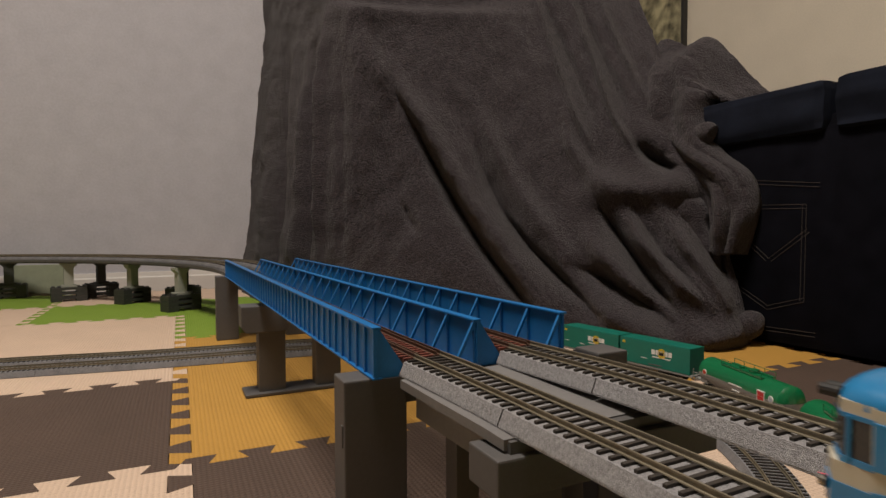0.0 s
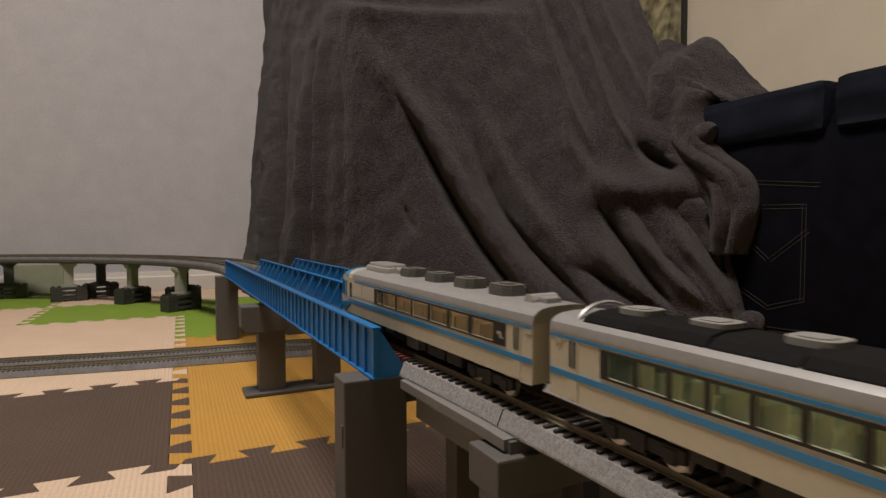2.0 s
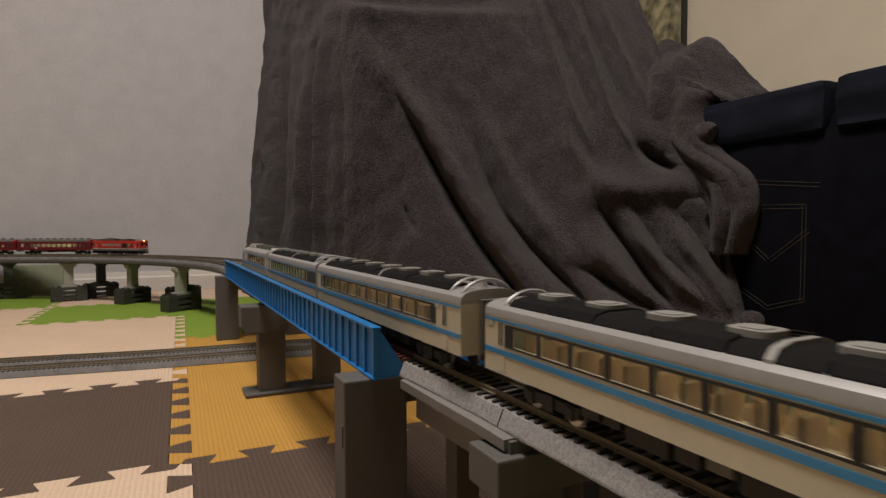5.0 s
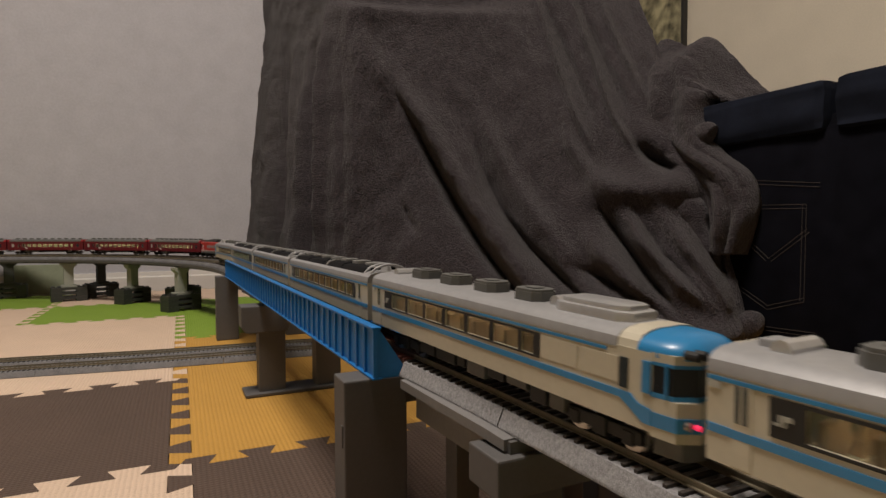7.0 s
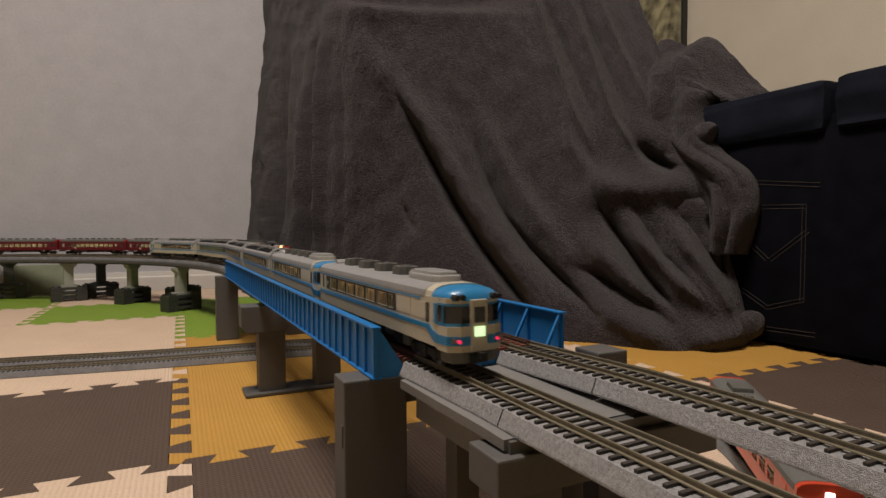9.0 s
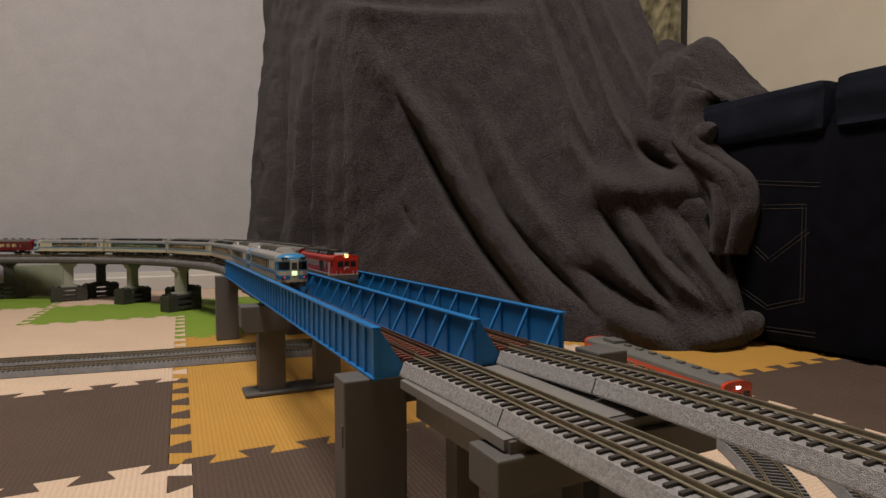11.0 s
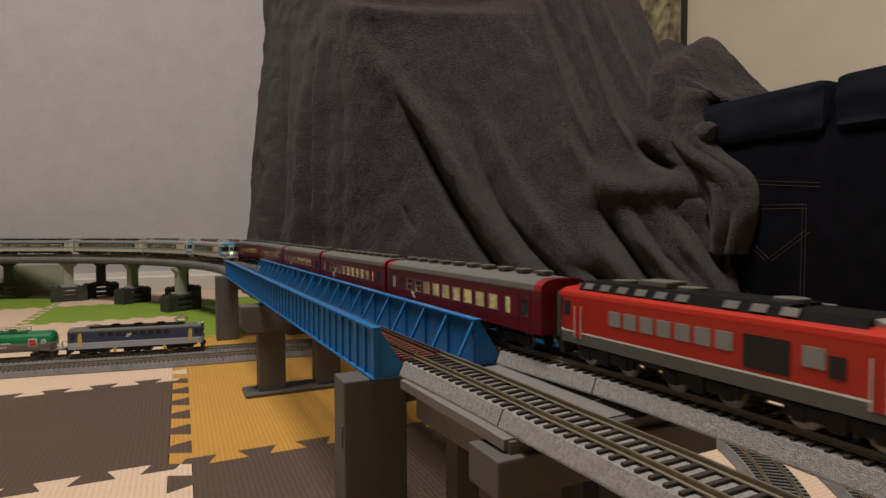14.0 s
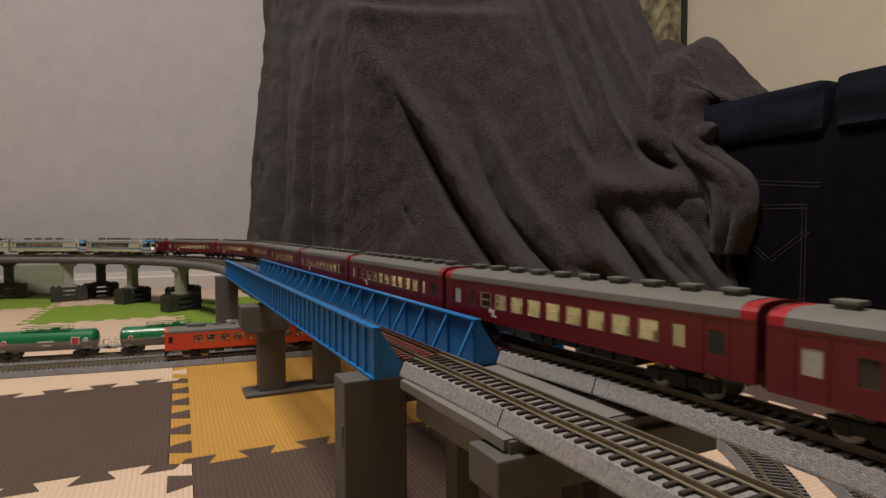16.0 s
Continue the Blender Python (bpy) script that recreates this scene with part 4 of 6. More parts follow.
def gangway(parent, x, z0=0.012, z1=0.036, w=0.0062, material=None):
    bm = bmesh.new()
    s = 1 if x > 0 else -1
    a, b = sorted((x, x + s * 0.0028))
    for y in (-w, w - 0.0012):
        box(bm, a, y, z0, b, y + 0.0012, z1, 0.0003)
    box(bm, a, -w, z1 - 0.0012, b, w, z1, 0.0003)
    part("gangway", bm, material or UNITGREY, parent)


def coupler(parent, x):
    s = 1 if x > 0 else -1
    bm = bmesh.new()
    a, b = sorted((x - s * 0.006, x + s * 0.0045))
    box(bm, a, -0.0016, 0.0075, b, 0.0016, 0.0105, 0.0003)
    part("coupler", bm, BLACK, parent)


def under_boxes(parent, L, seed, tall=0.0072, material=None):
    rng = random.Random(seed)
    x = -L * 0.24
    while x < L * 0.24:
        n = rng.uniform(0.008, 0.02)
        bm = bmesh.new()
        z = 0.0115 - rng.uniform(0.55, 1.0) * tall
        box(bm, x, -0.0135, z, x + n - 0.002, 0.0135, 0.0118, 0.0005)
        part("equipment_box", bm, material or (UNITGREY if rng.random() < 0.25 else BLACK), parent)
        x += n


def ac_unit(parent, x, z, lx=0.0105, ly=0.0085, h=0.0056, material=None):
    bm = bmesh.new()
    o = [(-lx, -ly * 0.55), (-lx * 0.62, -ly), (lx * 0.62, -ly), (lx, -ly * 0.55), (lx, ly * 0.55), (lx * 0.62, ly), (-lx * 0.62, ly), (-lx, ly * 0.55)]
    prism(bm, [(x + a, b) for a, b in o], "z", z - 0.002, z + h * 0.8)
    prism(bm, [(x + a * 0.93, b * 0.93) for a, b in o], "z", z + h * 0.8, z + h)
    prism(bm, [(x + a * 0.45, b * 0.45) for a, b in o], "z", z + h, z + h + 0.0005)
    part("roof_unit", bm, material or UNITGREY, parent, "grey roof ventilator unit")


def plain_mark(parent, x, z, y, size, material):
    """A railway mark, drawn as two plain blocks joined by a bar."""
    bm = bmesh.new()
    y0, y1 = sorted((y, y + math.copysign(0.0002, y)))
    box(bm, x - size * 0.62, y0, z, x - size * 0.12, y1, z + size * 0.18)
    box(bm, x - size * 0.30, y0, z, x - size * 0.12, y1, z + size * 0.72)
    box(bm, x - size * 0.02, y0, z, x + size * 0.16, y1, z + size * 0.72)
    box(bm, x + size * 0.16, y0, z + size * 0.40, x + size * 0.58, y1, z + size * 0.72)
    return part("mark", bm, material, parent, "plain white railway mark")


HW = 0.0160          # half width of a car body
Z0, ZE, ZR = 0.0115, 0.0348, 0.0405


def diesel_car(cab, black_roof, L=0.2325, name="diesel_railcar"):
    label = "cream express railcar with blue bands and " + ("black radiator roof" if black_roof else "silver roof") + (" and cab" if cab else "")
    th = thing(name, label, "model train", "cream express train")
    h = L / 2
    xe = h - 0.012 if cab else h
    za, zb = 0.0234, 0.0310
    if cab:
        w1 = h - 0.0640
        wins = [(w1 - 0.0100 - 0.0192 * (k + 1) + 0.0011, w1 - 0.0100 - 0.0192 * k - 0.0011) for k in range(6)] + [(w1 - 0.0094, w1 - 0.0020)]
        w0 = w1 - 0.0100 - 0.0192 * 6 - 0.0060
    elif black_roof == 1:
        w1 = h - 0.0022
        wins = [(h - 0.0366 - 0.0128 * (k + 1) + 0.0009, h - 0.0366 - 0.0128 * k - 0.0009) for k in range(13)] + [(h - 0.0345, h - 0.0275)]
        w0 = h - 0.0366 - 0.0128 * 13 - 0.0010
    else:
        w0, w1 = -h + 0.0175, h - 0.0260
        wins = [(w0 + 0.0035 + 0.0183 * k + 0.0011, w0 + 0.0035 + 0.0183 * (k + 1) - 0.0011) for k in range(10)]
    wins.sort()
    bm = bmesh.new()
    side_shell(bm, -h, xe, HW, Z0, za, zb, ZE, wins)
    ends(bm, [-h + 0.0006], HW, Z0, ZE, ZR)
    box(bm, -h + 0.001, -HW + 0.0005, Z0, xe, HW - 0.0005, Z0 + 0.0008)
    part("body", bm, CREAM, th, "cream painted body shell")
    # doors
    for s in (-1, 1):
        for x in [-h + (0.0080 if cab else 0.0110)] + ([h - 0.0172] if black_roof == 2 else []):
            bm = bmesh.new()
            y0, y1 = sorted((s * HW, s * (HW + 0.0003)))
            box(bm, x - 0.0008, y0, Z0 + 0.0004, x + 0.0048, y1, ZE - 0.0016, 0.0001)
            d = part("door", bm, CREAM, th)
            bm = bmesh.new()
            y0, y1 = sorted((s * (HW + 0.0003), s * (HW + 0.0005)))
            for xx in (0.0004, 0.0025):
                box(bm, x + xx, y0, za - 0.0004, x + xx + 0.0012, y1, zb + 0.0012)
            part("door_window", bm, PANE_DARK, d)
            bm = bmesh.new()
            y0, y1 = sorted((s * HW, s * (HW + 0.0004)))
            box(bm, x - 0.0075, y0, zb - 0.0006, x - 0.0038, y1, zb + 0.0012)
            part("destination_sign", bm, FROST, th, "grey destination sign")
    for s in (-1, 1):
        for a, b in (((h - 0.0620, h - 0.0430), (h - 0.0415, h - 0.0250)) if cab else ()):
            bm = bmesh.new()
            y0, y1 = sorted((s * HW, s * (HW + 0.00025)))
            box(bm, a, y0, 0.0232, b, y1, 0.0314, 0.0001)
            part("louvre_panel", bm, CREAM, th)
    # black window band, blue stripes
    for s in (-1, 1):
        bm = bmesh.new()
        y0, y1 = sorted((s * HW, s * (HW + 0.00035)))
        box(bm, w0 - 0.0015, y0, za - 0.0008, w1 + 0.0015, y1, za)
        box(bm, w0 - 0.0015, y0, zb, w1 + 0.0015, y1, zb + 0.0008)
        edges = [w0 - 0.0015] + [e for q in wins for e in q] + [w1 + 0.0015]
        for k in range(0, len(edges), 2):
            box(bm, edges[k], y0, za, edges[k + 1], y1, zb)
        part("window_band", bm, BLACK, th, "black window surround")
        for a, b in ((0.0190, 0.0212), (0.0324, 0.0334)):
            bm = bmesh.new()
            box(bm, -h + 0.0005, y0, a, (xe - (0.0120 if a < 0.03 else 0.0180)) if cab else h - 0.0005, y1, b)
            part("stripe", bm, JBLUE, th, "light blue stripe")
    panes(th, wins, HW, za, zb, PANE_GREEN if black_roof == 1 else PANE)
    cabin_inside(th, w0 + 0.001, min(w1, h - 0.03) + 0.002, HW, 0.0165, 0.0336, None)
    # roof
    bm = bmesh.new()
    prism(bm, roof_outline(HW + 0.0002, ZE, ZR), "x", -h, xe - (0.014 if cab else 0))
    part("roof", bm, SILVER, th, "silver roof", smooth=True)
    if black_roof:
        n2 = 8
        r0, r1 = -h + 0.015, h - 0.016
        for k in range(n2):
            bm = bmesh.new()
            a, b = r0 + (r1 - r0) * k / n2, r0 + (r1 - r0) * (k + 1) / n2
            up = 0.0005 * (k % 2)
            prism(bm, [(-0.0143, ZR - 0.0046), (0.0143, ZR - 0.0046), (0.0136, ZR - 0.0012), (0.0112, ZR + 0.0010 + up), (0.0060, ZR + 0.0020 + up), (-0.0060, ZR + 0.0020 + up), (-0.0112, ZR + 0.0010 + up), (-0.0136, ZR - 0.0012)], "x", a + 0.0002, b - 0.0002, 0.0003)
            part("radiator_panel", bm, ROOFBLACK, th, "black roof radiator panel")
            for s in (-1, 1):
                for f in (0.25, 0.75):
                    bm = bmesh.new()
                    x = a + (b - a) * f
                    y0, y1 = sorted((s * 0.0138, s * 0.0149))
                    box(bm, x - 0.0005, y0, ZR - 0.0046, x + 0.0005, y1, ZR - 0.0028)
                    part("clip", bm, SILVER, th)
        for k in range(7):
            bm = bmesh.new()
            x = r0 + (r1 - r0) * (k + 0.5) / 7
            o = [(x + 0.0066 * math.copysign(abs(math.cos(t)) ** 0.55, math.cos(t)), 0.0060 * math.copysign(abs(math.sin(t)) ** 0.55, math.sin(t))) for t in [math.pi * (i + 0.5) / 8 for i in range(16)]]
            prism(bm, o, "z", ZR + 0.0018, ZR + 0.0038)
            prism(bm, [(x + (p - x) * 0.62, q * 0.62) for p, q in o], "z", ZR + 0.0038, ZR + 0.0041)
            part("fan_cover", bm, PADGREY, th, "pale grey fan cover", smooth=True)
        bm = bmesh.new()
        prism(bm, [(-0.0142, ZR - 0.0040), (-0.0138, ZR - 0.0008), (-0.0112, ZR + 0.0018), (-0.006, ZR + 0.0030), (0.006, ZR + 0.0030), (0.0112, ZR + 0.0018), (0.0138, ZR - 0.0008), (0.0142, ZR - 0.0040)], "x", 0.0105, 0.0130)
        part("roof_strap", bm, PADGREY, th, "pale grey roof strap")

        def hoop(x, r):
            bm = bmesh.new()
            rings = []
            for k in range(15):
                t = math.pi * k / 14
                c = Vector((x, 0.0148 * math.cos(t), ZE - 0.0005 + 0.0100 * math.sin(t)))
                o = Vector((0, math.cos(t), math.sin(t)))
                rings.append([bm.verts.new(c + o * (r * math.cos(q)) + Vector((r * 1.3 * math.sin(q), 0, 0))) for q in [math.pi * i / 3 for i in range(6)]])
            for p, q in zip(rings, rings[1:]):
                for i in range(6):
                    bm.faces.new((p[i], p[(i + 1) % 6], q[(i + 1) % 6], q[i]))
            bm.faces.new(rings[0])
            bm.faces.new(rings[-1][::-1])
            bmesh.ops.recalc_face_normals(bm, faces=bm.faces)
            part("roof_pipe", bm, SILVER, th, "silver arched exhaust pipe", smooth=True)
        for x in (-h + 0.0120, h - 0.0035, h - 0.0140):
            hoop(x, 0.0008)
        for y in (-0.0075, 0.0, 0.0075):
            bm = bmesh.new()
            z = ZE - 0.0005 + 0.0100 * math.sqrt(1 - (y / 0.0148) ** 2)
            cyl(bm, (h - 0.0140, y, z), (h - 0.0035, y, z), 0.0006, 8)
            part("roof_pipe", bm, SILVER, th, "silver exhaust pipe", smooth=True)
        bm = bmesh.new()
        cyl(bm, (h - 0.0090, 0, ZR - 0.001), (h - 0.0090, 0, ZR + 0.0024), 0.0042, 16, 0.0030)
        part("roof_unit", bm, CHROME, th, smooth=True)
    else:
        for x in (h - 0.176, h - 0.1455, h - 0.115, h - 0.0845):
            ac_unit(th, x, ZR - 0.0005, 0.0084, 0.0066, 0.0050)
        bm = bmesh.new()
        o = [(a, b) for a, b in ((-0.018, -0.008), (-0.014, -0.0105), (0.014, -0.0105), (0.019, -0.007), (0.019, 0.007), (0.014, 0.0105), (-0.014, 0.0105), (-0.018, 0.008))]
        prism(bm, [(h - 0.0465 + a, b * 0.85) for a, b in o], "z", ZR - 0.0030, ZR + 0.0030, 0.0012)
        prism(bm, [(h - 0.0465 + a * 0.86, b * 0.70) for a, b in o], "z", ZR + 0.0022, ZR + 0.0048, 0.0010)
        part("generator_cover", bm, CHROME, th, "bright silver roof cover", smooth=True)
        bm = bmesh.new()
        cyl(bm, (h - 0.068, -0.004, ZR + 0.001), (h - 0.068, 0.004, ZR + 0.001), 0.0027, 12)
        part("exhaust", bm, CHROME, th, smooth=True)
        bm = bmesh.new()
        cyl(bm, (-h + 0.014, -0.007, ZR), (-h + 0.014, 0.007, ZR), 0.0030, 10)
        part("exhaust", bm, CHROME, th, smooth=True)
        bm = bmesh.new()
        box(bm, -h + 0.006, -0.004, ZR - 0.002, -h + 0.012, 0.004, ZR + 0.002, 0.0005)
        part("roof_hatch", bm, SILVER, th)
    if cab:
        nose(th, h, xe)
    else:
        gangway(th, h)
        bm = bmesh.new()
        ends(bm, [h - 0.0006], HW, Z0, ZE, ZR)
        part("end_wall", bm, CREAM, th)
    gangway(th, -h)
    for x in (-h, h):
        coupler(th, x)
    for x in (-L * 0.33, L * 0.33):
        bogie(th, x)
    under_boxes(th, L, 4 + cab)
    if cab:
        for y in (-HW - 0.0004, HW + 0.0004):
            plain_mark(th, w0 + 0.0020, za + 0.0022, y, 0.0036, FROST)
    return th


def nose(th, h, xe):
    """The driving end: wrapped windscreen, blue visor with headlamps, lit sign and tail lamps."""
    def half(pts):
        return pts + [(x, -y) for x, y in reversed(pts)]
    plan = [(xe - 0.0006, HW), (h - 0.0055, HW * 0.93), (h - 0.0012, HW * 0.55), (h - 0.0012, HW * 0.28)]
    low = [(xe - 0.0006, HW), (h - 0.0040, HW * 0.95), (h, HW * 0.58), (h, HW * 0.28)]
    bm = bmesh.new()
    prism(bm, half(low), "z", Z0 - 0.001, 0.0222)
    part("nose", bm, CREAM, th)
    bm = bmesh.new()
    prism(bm, half([(x + 0.0002, y + 0.0002) for x, y in low[:3]] + [(h + 0.0002, HW * 0.34)]), "z", 0.0136, 0.0178)
    part("lamp_band", bm, JBLUE, th, "blue lamp band")
    for s in (-1, 1):
        bm = bmesh.new()
        y0, y1 = sorted((s * HW, s * (HW + 0.00035)))
        prism(bm, [(xe - 0.0120, 0.0212), (xe - 0.0120, 0.0190), (xe - 0.0030, 0.0136), (xe, 0.0136), (xe, 0.0182), (xe - 0.0050, 0.0190), (xe - 0.0080, 0.0212)], "y", y0, y1)
        part("stripe", bm, JBLUE, th)
    bm = bmesh.new()
    prism(bm, half([(x + 0.0002, y + 0.0002) for x, y in plan]), "z", 0.0222, 0.0236)
    prism(bm, half([(x + 0.0001, y + 0.0001) for x, y in plan]), "z", 0.0316, 0.0326)
    for s in (-1, 1):
        box(bm, xe - 0.0035, s * HW - 0.0006, 0.0228, xe - 0.0005, s * HW + 0.0006, 0.0322)
        box(bm, xe + 0.0042, s * HW * 0.955 - 0.0006, 0.0228, xe + 0.0050, s * HW * 0.955 + 0.0006, 0.0322)
    part("window_surround", bm, JBLUE, th, "blue windscreen surround")
    bm = bmesh.new()
    prism(bm, half(plan), "z", 0.0236, 0.0316)
    part("windscreen", bm, mat("cab_glass_dark", (0.012, 0.016, 0.018), 0.08, vary=0.05, bump=0), th, "dark wrapped windscreen")
    bm = bmesh.new()
    prism(bm, half(plan), "z", 0.0326, 0.0352)
    bmesh.ops.scale(bm, vec=(1, 1, 1), verts=bm.verts)
    o = roof_outline(HW * 0.985, 0.0345, ZR)
    prism(bm, o, "x", xe - 0.014, xe - 0.006)
    part("brow", bm, CREAM, th, "cream roof front")
    bm = bmesh.new()
    rings = []
    for zz, inset, back in ((0.0338, 0.0, 0.0), (0.0352, 0.0, 0.0003), (0.0366, 0.035, 0.0010), (0.0378, 0.12, 0.0020), (0.0388, 0.26, 0.0032), (0.0396, 0.46, 0.0046), (0.0401, 0.72, 0.0060)):
        ring = []
        for k in range(17):
            a = math.pi * (k / 16 - 0.5)
            yy = HW * (1 - inset) * math.copysign(abs(math.sin(a)) ** 0.75, math.sin(a))
            xx = xe - 0.006 + (h - xe + 0.0055 - back) * abs(math.cos(a)) ** 0.55
            ring.append(bm.verts.new((xx, yy, zz)))
        rings.append(ring)
    for r0, r1 in zip(rings, rings[1:]):
        for k in range(16):
            bm.faces.new((r0[k], r0[k + 1], r1[k + 1], r1[k]))
        bm.faces.new((r0[16], r0[0], r1[0], r1[16]))
    bm.faces.new(rings[0])
    bm.faces.new(rings[-1][::-1])
    bmesh.ops.recalc_face_normals(bm, faces=bm.faces)
    part("visor", bm, JBLUE, th, "light blue visor over the cab", smooth=True)
    for s in (-1, 1):
        bm = bmesh.new()
        for d in (0.0, 0.0032):
            cyl(bm, (h - 0.004, s * (0.0085 + d), 0.0356), (h + 0.0004, s * (0.0085 + d), 0.0356), 0.0014, 12)
        part("headlight", bm, BLACK, th)
        bm = bmesh.new()
        cyl(bm, (h - 0.002, s * 0.0105, 0.0156), (h + 0.0008, s * 0.0105, 0.0156), 0.0008, 12)
        part("tail_lamp", bm, GLOW_RED, th, "red tail lamp")
        bm = bmesh.new()
        cyl(bm, (h - 0.002, s * 0.0130, 0.0160), (h - 0.0006, s * 0.0130, 0.0160), 0.0013, 12)
        part("lamp", bm, STEEL, th)
        bm = bmesh.new()
        y0, y1 = sorted((s * HW, s * (HW + 0.0004)))
        box(bm, xe - 0.0125, y0, 0.0222, xe - 0.0090, y1, 0.0316, 0.0002)
        part("cab_door_window", bm, PANE_DARK, th)
    bm = bmesh.new()
    box(bm, h - 0.001, -0.0044, Z0 - 0.001, h + 0.0009, 0.0044, 0.0345, 0.0003)
    d = part("front_door", bm, CREAM, th)
    bm = bmesh.new()
    box(bm, h + 0.0009, -0.0030, 0.0240, h + 0.0012, 0.0030, 0.0312)
    part("door_window", bm, PANE_DARK, d)
    bm = bmesh.new()
    box(bm, h + 0.0009, -0.0029, 0.0176, h + 0.0015, 0.0029, 0.0222, 0.0002)
    part("head_sign", bm, GLOW_GREEN, d, "lit green-white train sign")
    bm = bmesh.new()
    prism(bm, half([(xe, HW * 0.9), (h - 0.003, HW * 0.82), (h - 0.0008, HW * 0.5)]), "z", 0.0052, Z0 - 0.001)
    part("skirt", bm, UNITGREY, th, "grey snow plough skirt")
    bm = bmesh.new()
    box(bm, h - 0.002, -0.005, 0.0052, h + 0.0004, 0.005, Z0 - 0.002)
    part("coupler_box", bm, BLACK, th)


def coach(L=0.2150):
    th = thing("passenger_coach", "maroon passenger coach with grey roof and lit windows", "model train", "maroon coach train")
    h = L / 2
    za, zb = 0.0198, 0.0286
    n = 9
    w0, w1 = -h + 0.0395, h - 0.0395
    p = (w1 - w0) / n
    wins = [(w0 + k * p + p * 0.14, w0 + (k + 1) * p - p * 0.14) for k in range(n)]
    small = [(-h + 0.0290, -h + 0.0353), (h - 0.0353, h - 0.0290)]
    doors = [(-h + 0.0120, -h + 0.0188), (h - 0.0188, h - 0.0120)]
    bm = bmesh.new()
    side_shell(bm, -h, h, HW, Z0, za, zb, ZE, wins + small + doors)
    box(bm, -h + 0.001, -HW + 0.0005, Z0, h - 0.001, HW - 0.0005, Z0 + 0.0008)
    ends(bm, [-h + 0.0006, h - 0.0006], HW, Z0, ZE, ZR)
    for s in (-1, 1):
        y0, y1 = sorted((s * HW, s * (HW + 0.0002)))
        box(bm, -h + 0.002, y0, 0.0332, h - 0.002, y1, 0.0340)
        box(bm, -h + 0.016, y0, 0.0116, h - 0.016, y1, 0.0120)
    part("body", bm, MAROON, th, "maroon painted body")
    panes(th, wins, HW, za, zb, PANE)
    panes(th, small, HW, za, zb, PANE, "narrow_window")
    for s in (-1, 1):
        for a, b in wins:
            bm = bmesh.new()
            y0, y1 = sorted((s * (HW - 0.0003), s * (HW + 0.0002)))
            for x0, x1, z0, z1 in ((a, b, za, za + 0.0005), (a, b, zb - 0.0005, zb), (a, a + 0.0005, za, zb), (b - 0.0005, b, za, zb), (a, b, (za + zb) / 2, (za + zb) / 2 + 0.0004)):
                box(bm, x0, y0, z0, x1, y1, z1)
            part("window_frame", bm, FRAMETAN, th, "tan window frame")
        for a, b in doors:
            bm = bmesh.new()
            y0, y1 = sorted((s * HW, s * (HW + 0.0003)))
            for x0, x1, z0, z1 in ((a - 0.0022, a - 0.0018, Z0, ZE - 0.0012), (b + 0.0018, b + 0.0022, Z0, ZE - 0.0012), (a - 0.0022, b + 0.0022, ZE - 0.0016, ZE - 0.0012)):
                box(bm, x0, y0, z0, x1, y1, z1)
            part("door_frame", bm, MAROON, th)
    for s in (-1, 1):
        for a, b in doors:
            bm = bmesh.new()
            y0, y1 = sorted((s * (HW - 0.0002), s * (HW - 0.0006)))
            box(bm, a, y0, za, b, y1, zb)
            part("door_window", bm, FROST if a > 0 else PANE_DARK, th)
    for s in (-1, 1):
        bm = bmesh.new()
        y0, y1 = sorted((s * (HW - 0.0032), s * (HW - 0.0026)))
        edges = [w0]
        for a, b in wins:
            box(bm, a - 0.001, y0, za - 0.006, a + 0.0048, y1, za + 0.0042)
        part("seats", bm, INSIDE, th)
    bm = bmesh.new()
    box(bm, w0 - 0.004, -0.0006, 0.0150, w1 + 0.004, 0.0006, 0.0325)
    part("centre_partition", bm, INSIDE, th, "cream lit interior")
    cabin_inside(th, w0 - 0.004, w1 + 0.004, HW, 0.0140, 0.0336, None, seat=False, glow=GLOW_CAR)
    for s in (-1, 1):
        bm = bmesh.new()
        y0, y1 = sorted((s * 0.0085, s * 0.0115))
        box(bm, w0, y0, 0.0326, w1, y1, 0.0332)
        part("light_strip", bm, GLOW_CAR, th)
    bm = bmesh.new()
    prism(bm, roof_outline(HW + 0.0002, ZE, ZR), "x", -h + 0.0062, h - 0.0062)
    part("roof", bm, ROOFGREY, th, "matt grey roof", smooth=True)
    for k in range(10):
        x = -h + 0.018 + k * (L - 0.036) / 9
        bm = bmesh.new()
        o = [(-0.0040, -0.0028), (0.0040, -0.0028), (0.0040, 0.0028), (-0.0040, 0.0028)]
        box(bm, x - 0.0034, -0.0028, ZR - 0.001, x + 0.0034, 0.0028, ZR + 0.0012, 0.0003)
        box(bm, x - 0.0044, -0.0036, ZR + 0.0012, x + 0.0044, 0.0036, ZR + 0.0030, 0.0006)
        part("ventilator", bm, UNITGREY, th, "grey roof ventilator")
    for x in (-h + 0.0031, h - 0.0031):
        bm = bmesh.new()
        prism(bm, roof_outline(HW + 0.0002, ZE, ZR - 0.0003), "x", x - 0.0031, x + 0.0031)
        part("roof_end", bm, mat("red_roof_end", (0.30, 0.012, 0.02), 0.4), th, "red roof end", smooth=True)
    for x in (-h, h):
        gangway(th, x, 0.011, 0.034, 0.0055)
        coupler(th, x)
    for x in (-L * 0.34, L * 0.34):
        bogie(th, x)
    under_boxes(th, L, 11, 0.006)
    plain_mark(th, w0 + p * 1.0, 0.0150, -HW - 0.0003, 0.0062, WHITE)
    plain_mark(th, -w0 - p * 1.0, 0.0150, HW + 0.0003, 0.0062, WHITE)
    return th


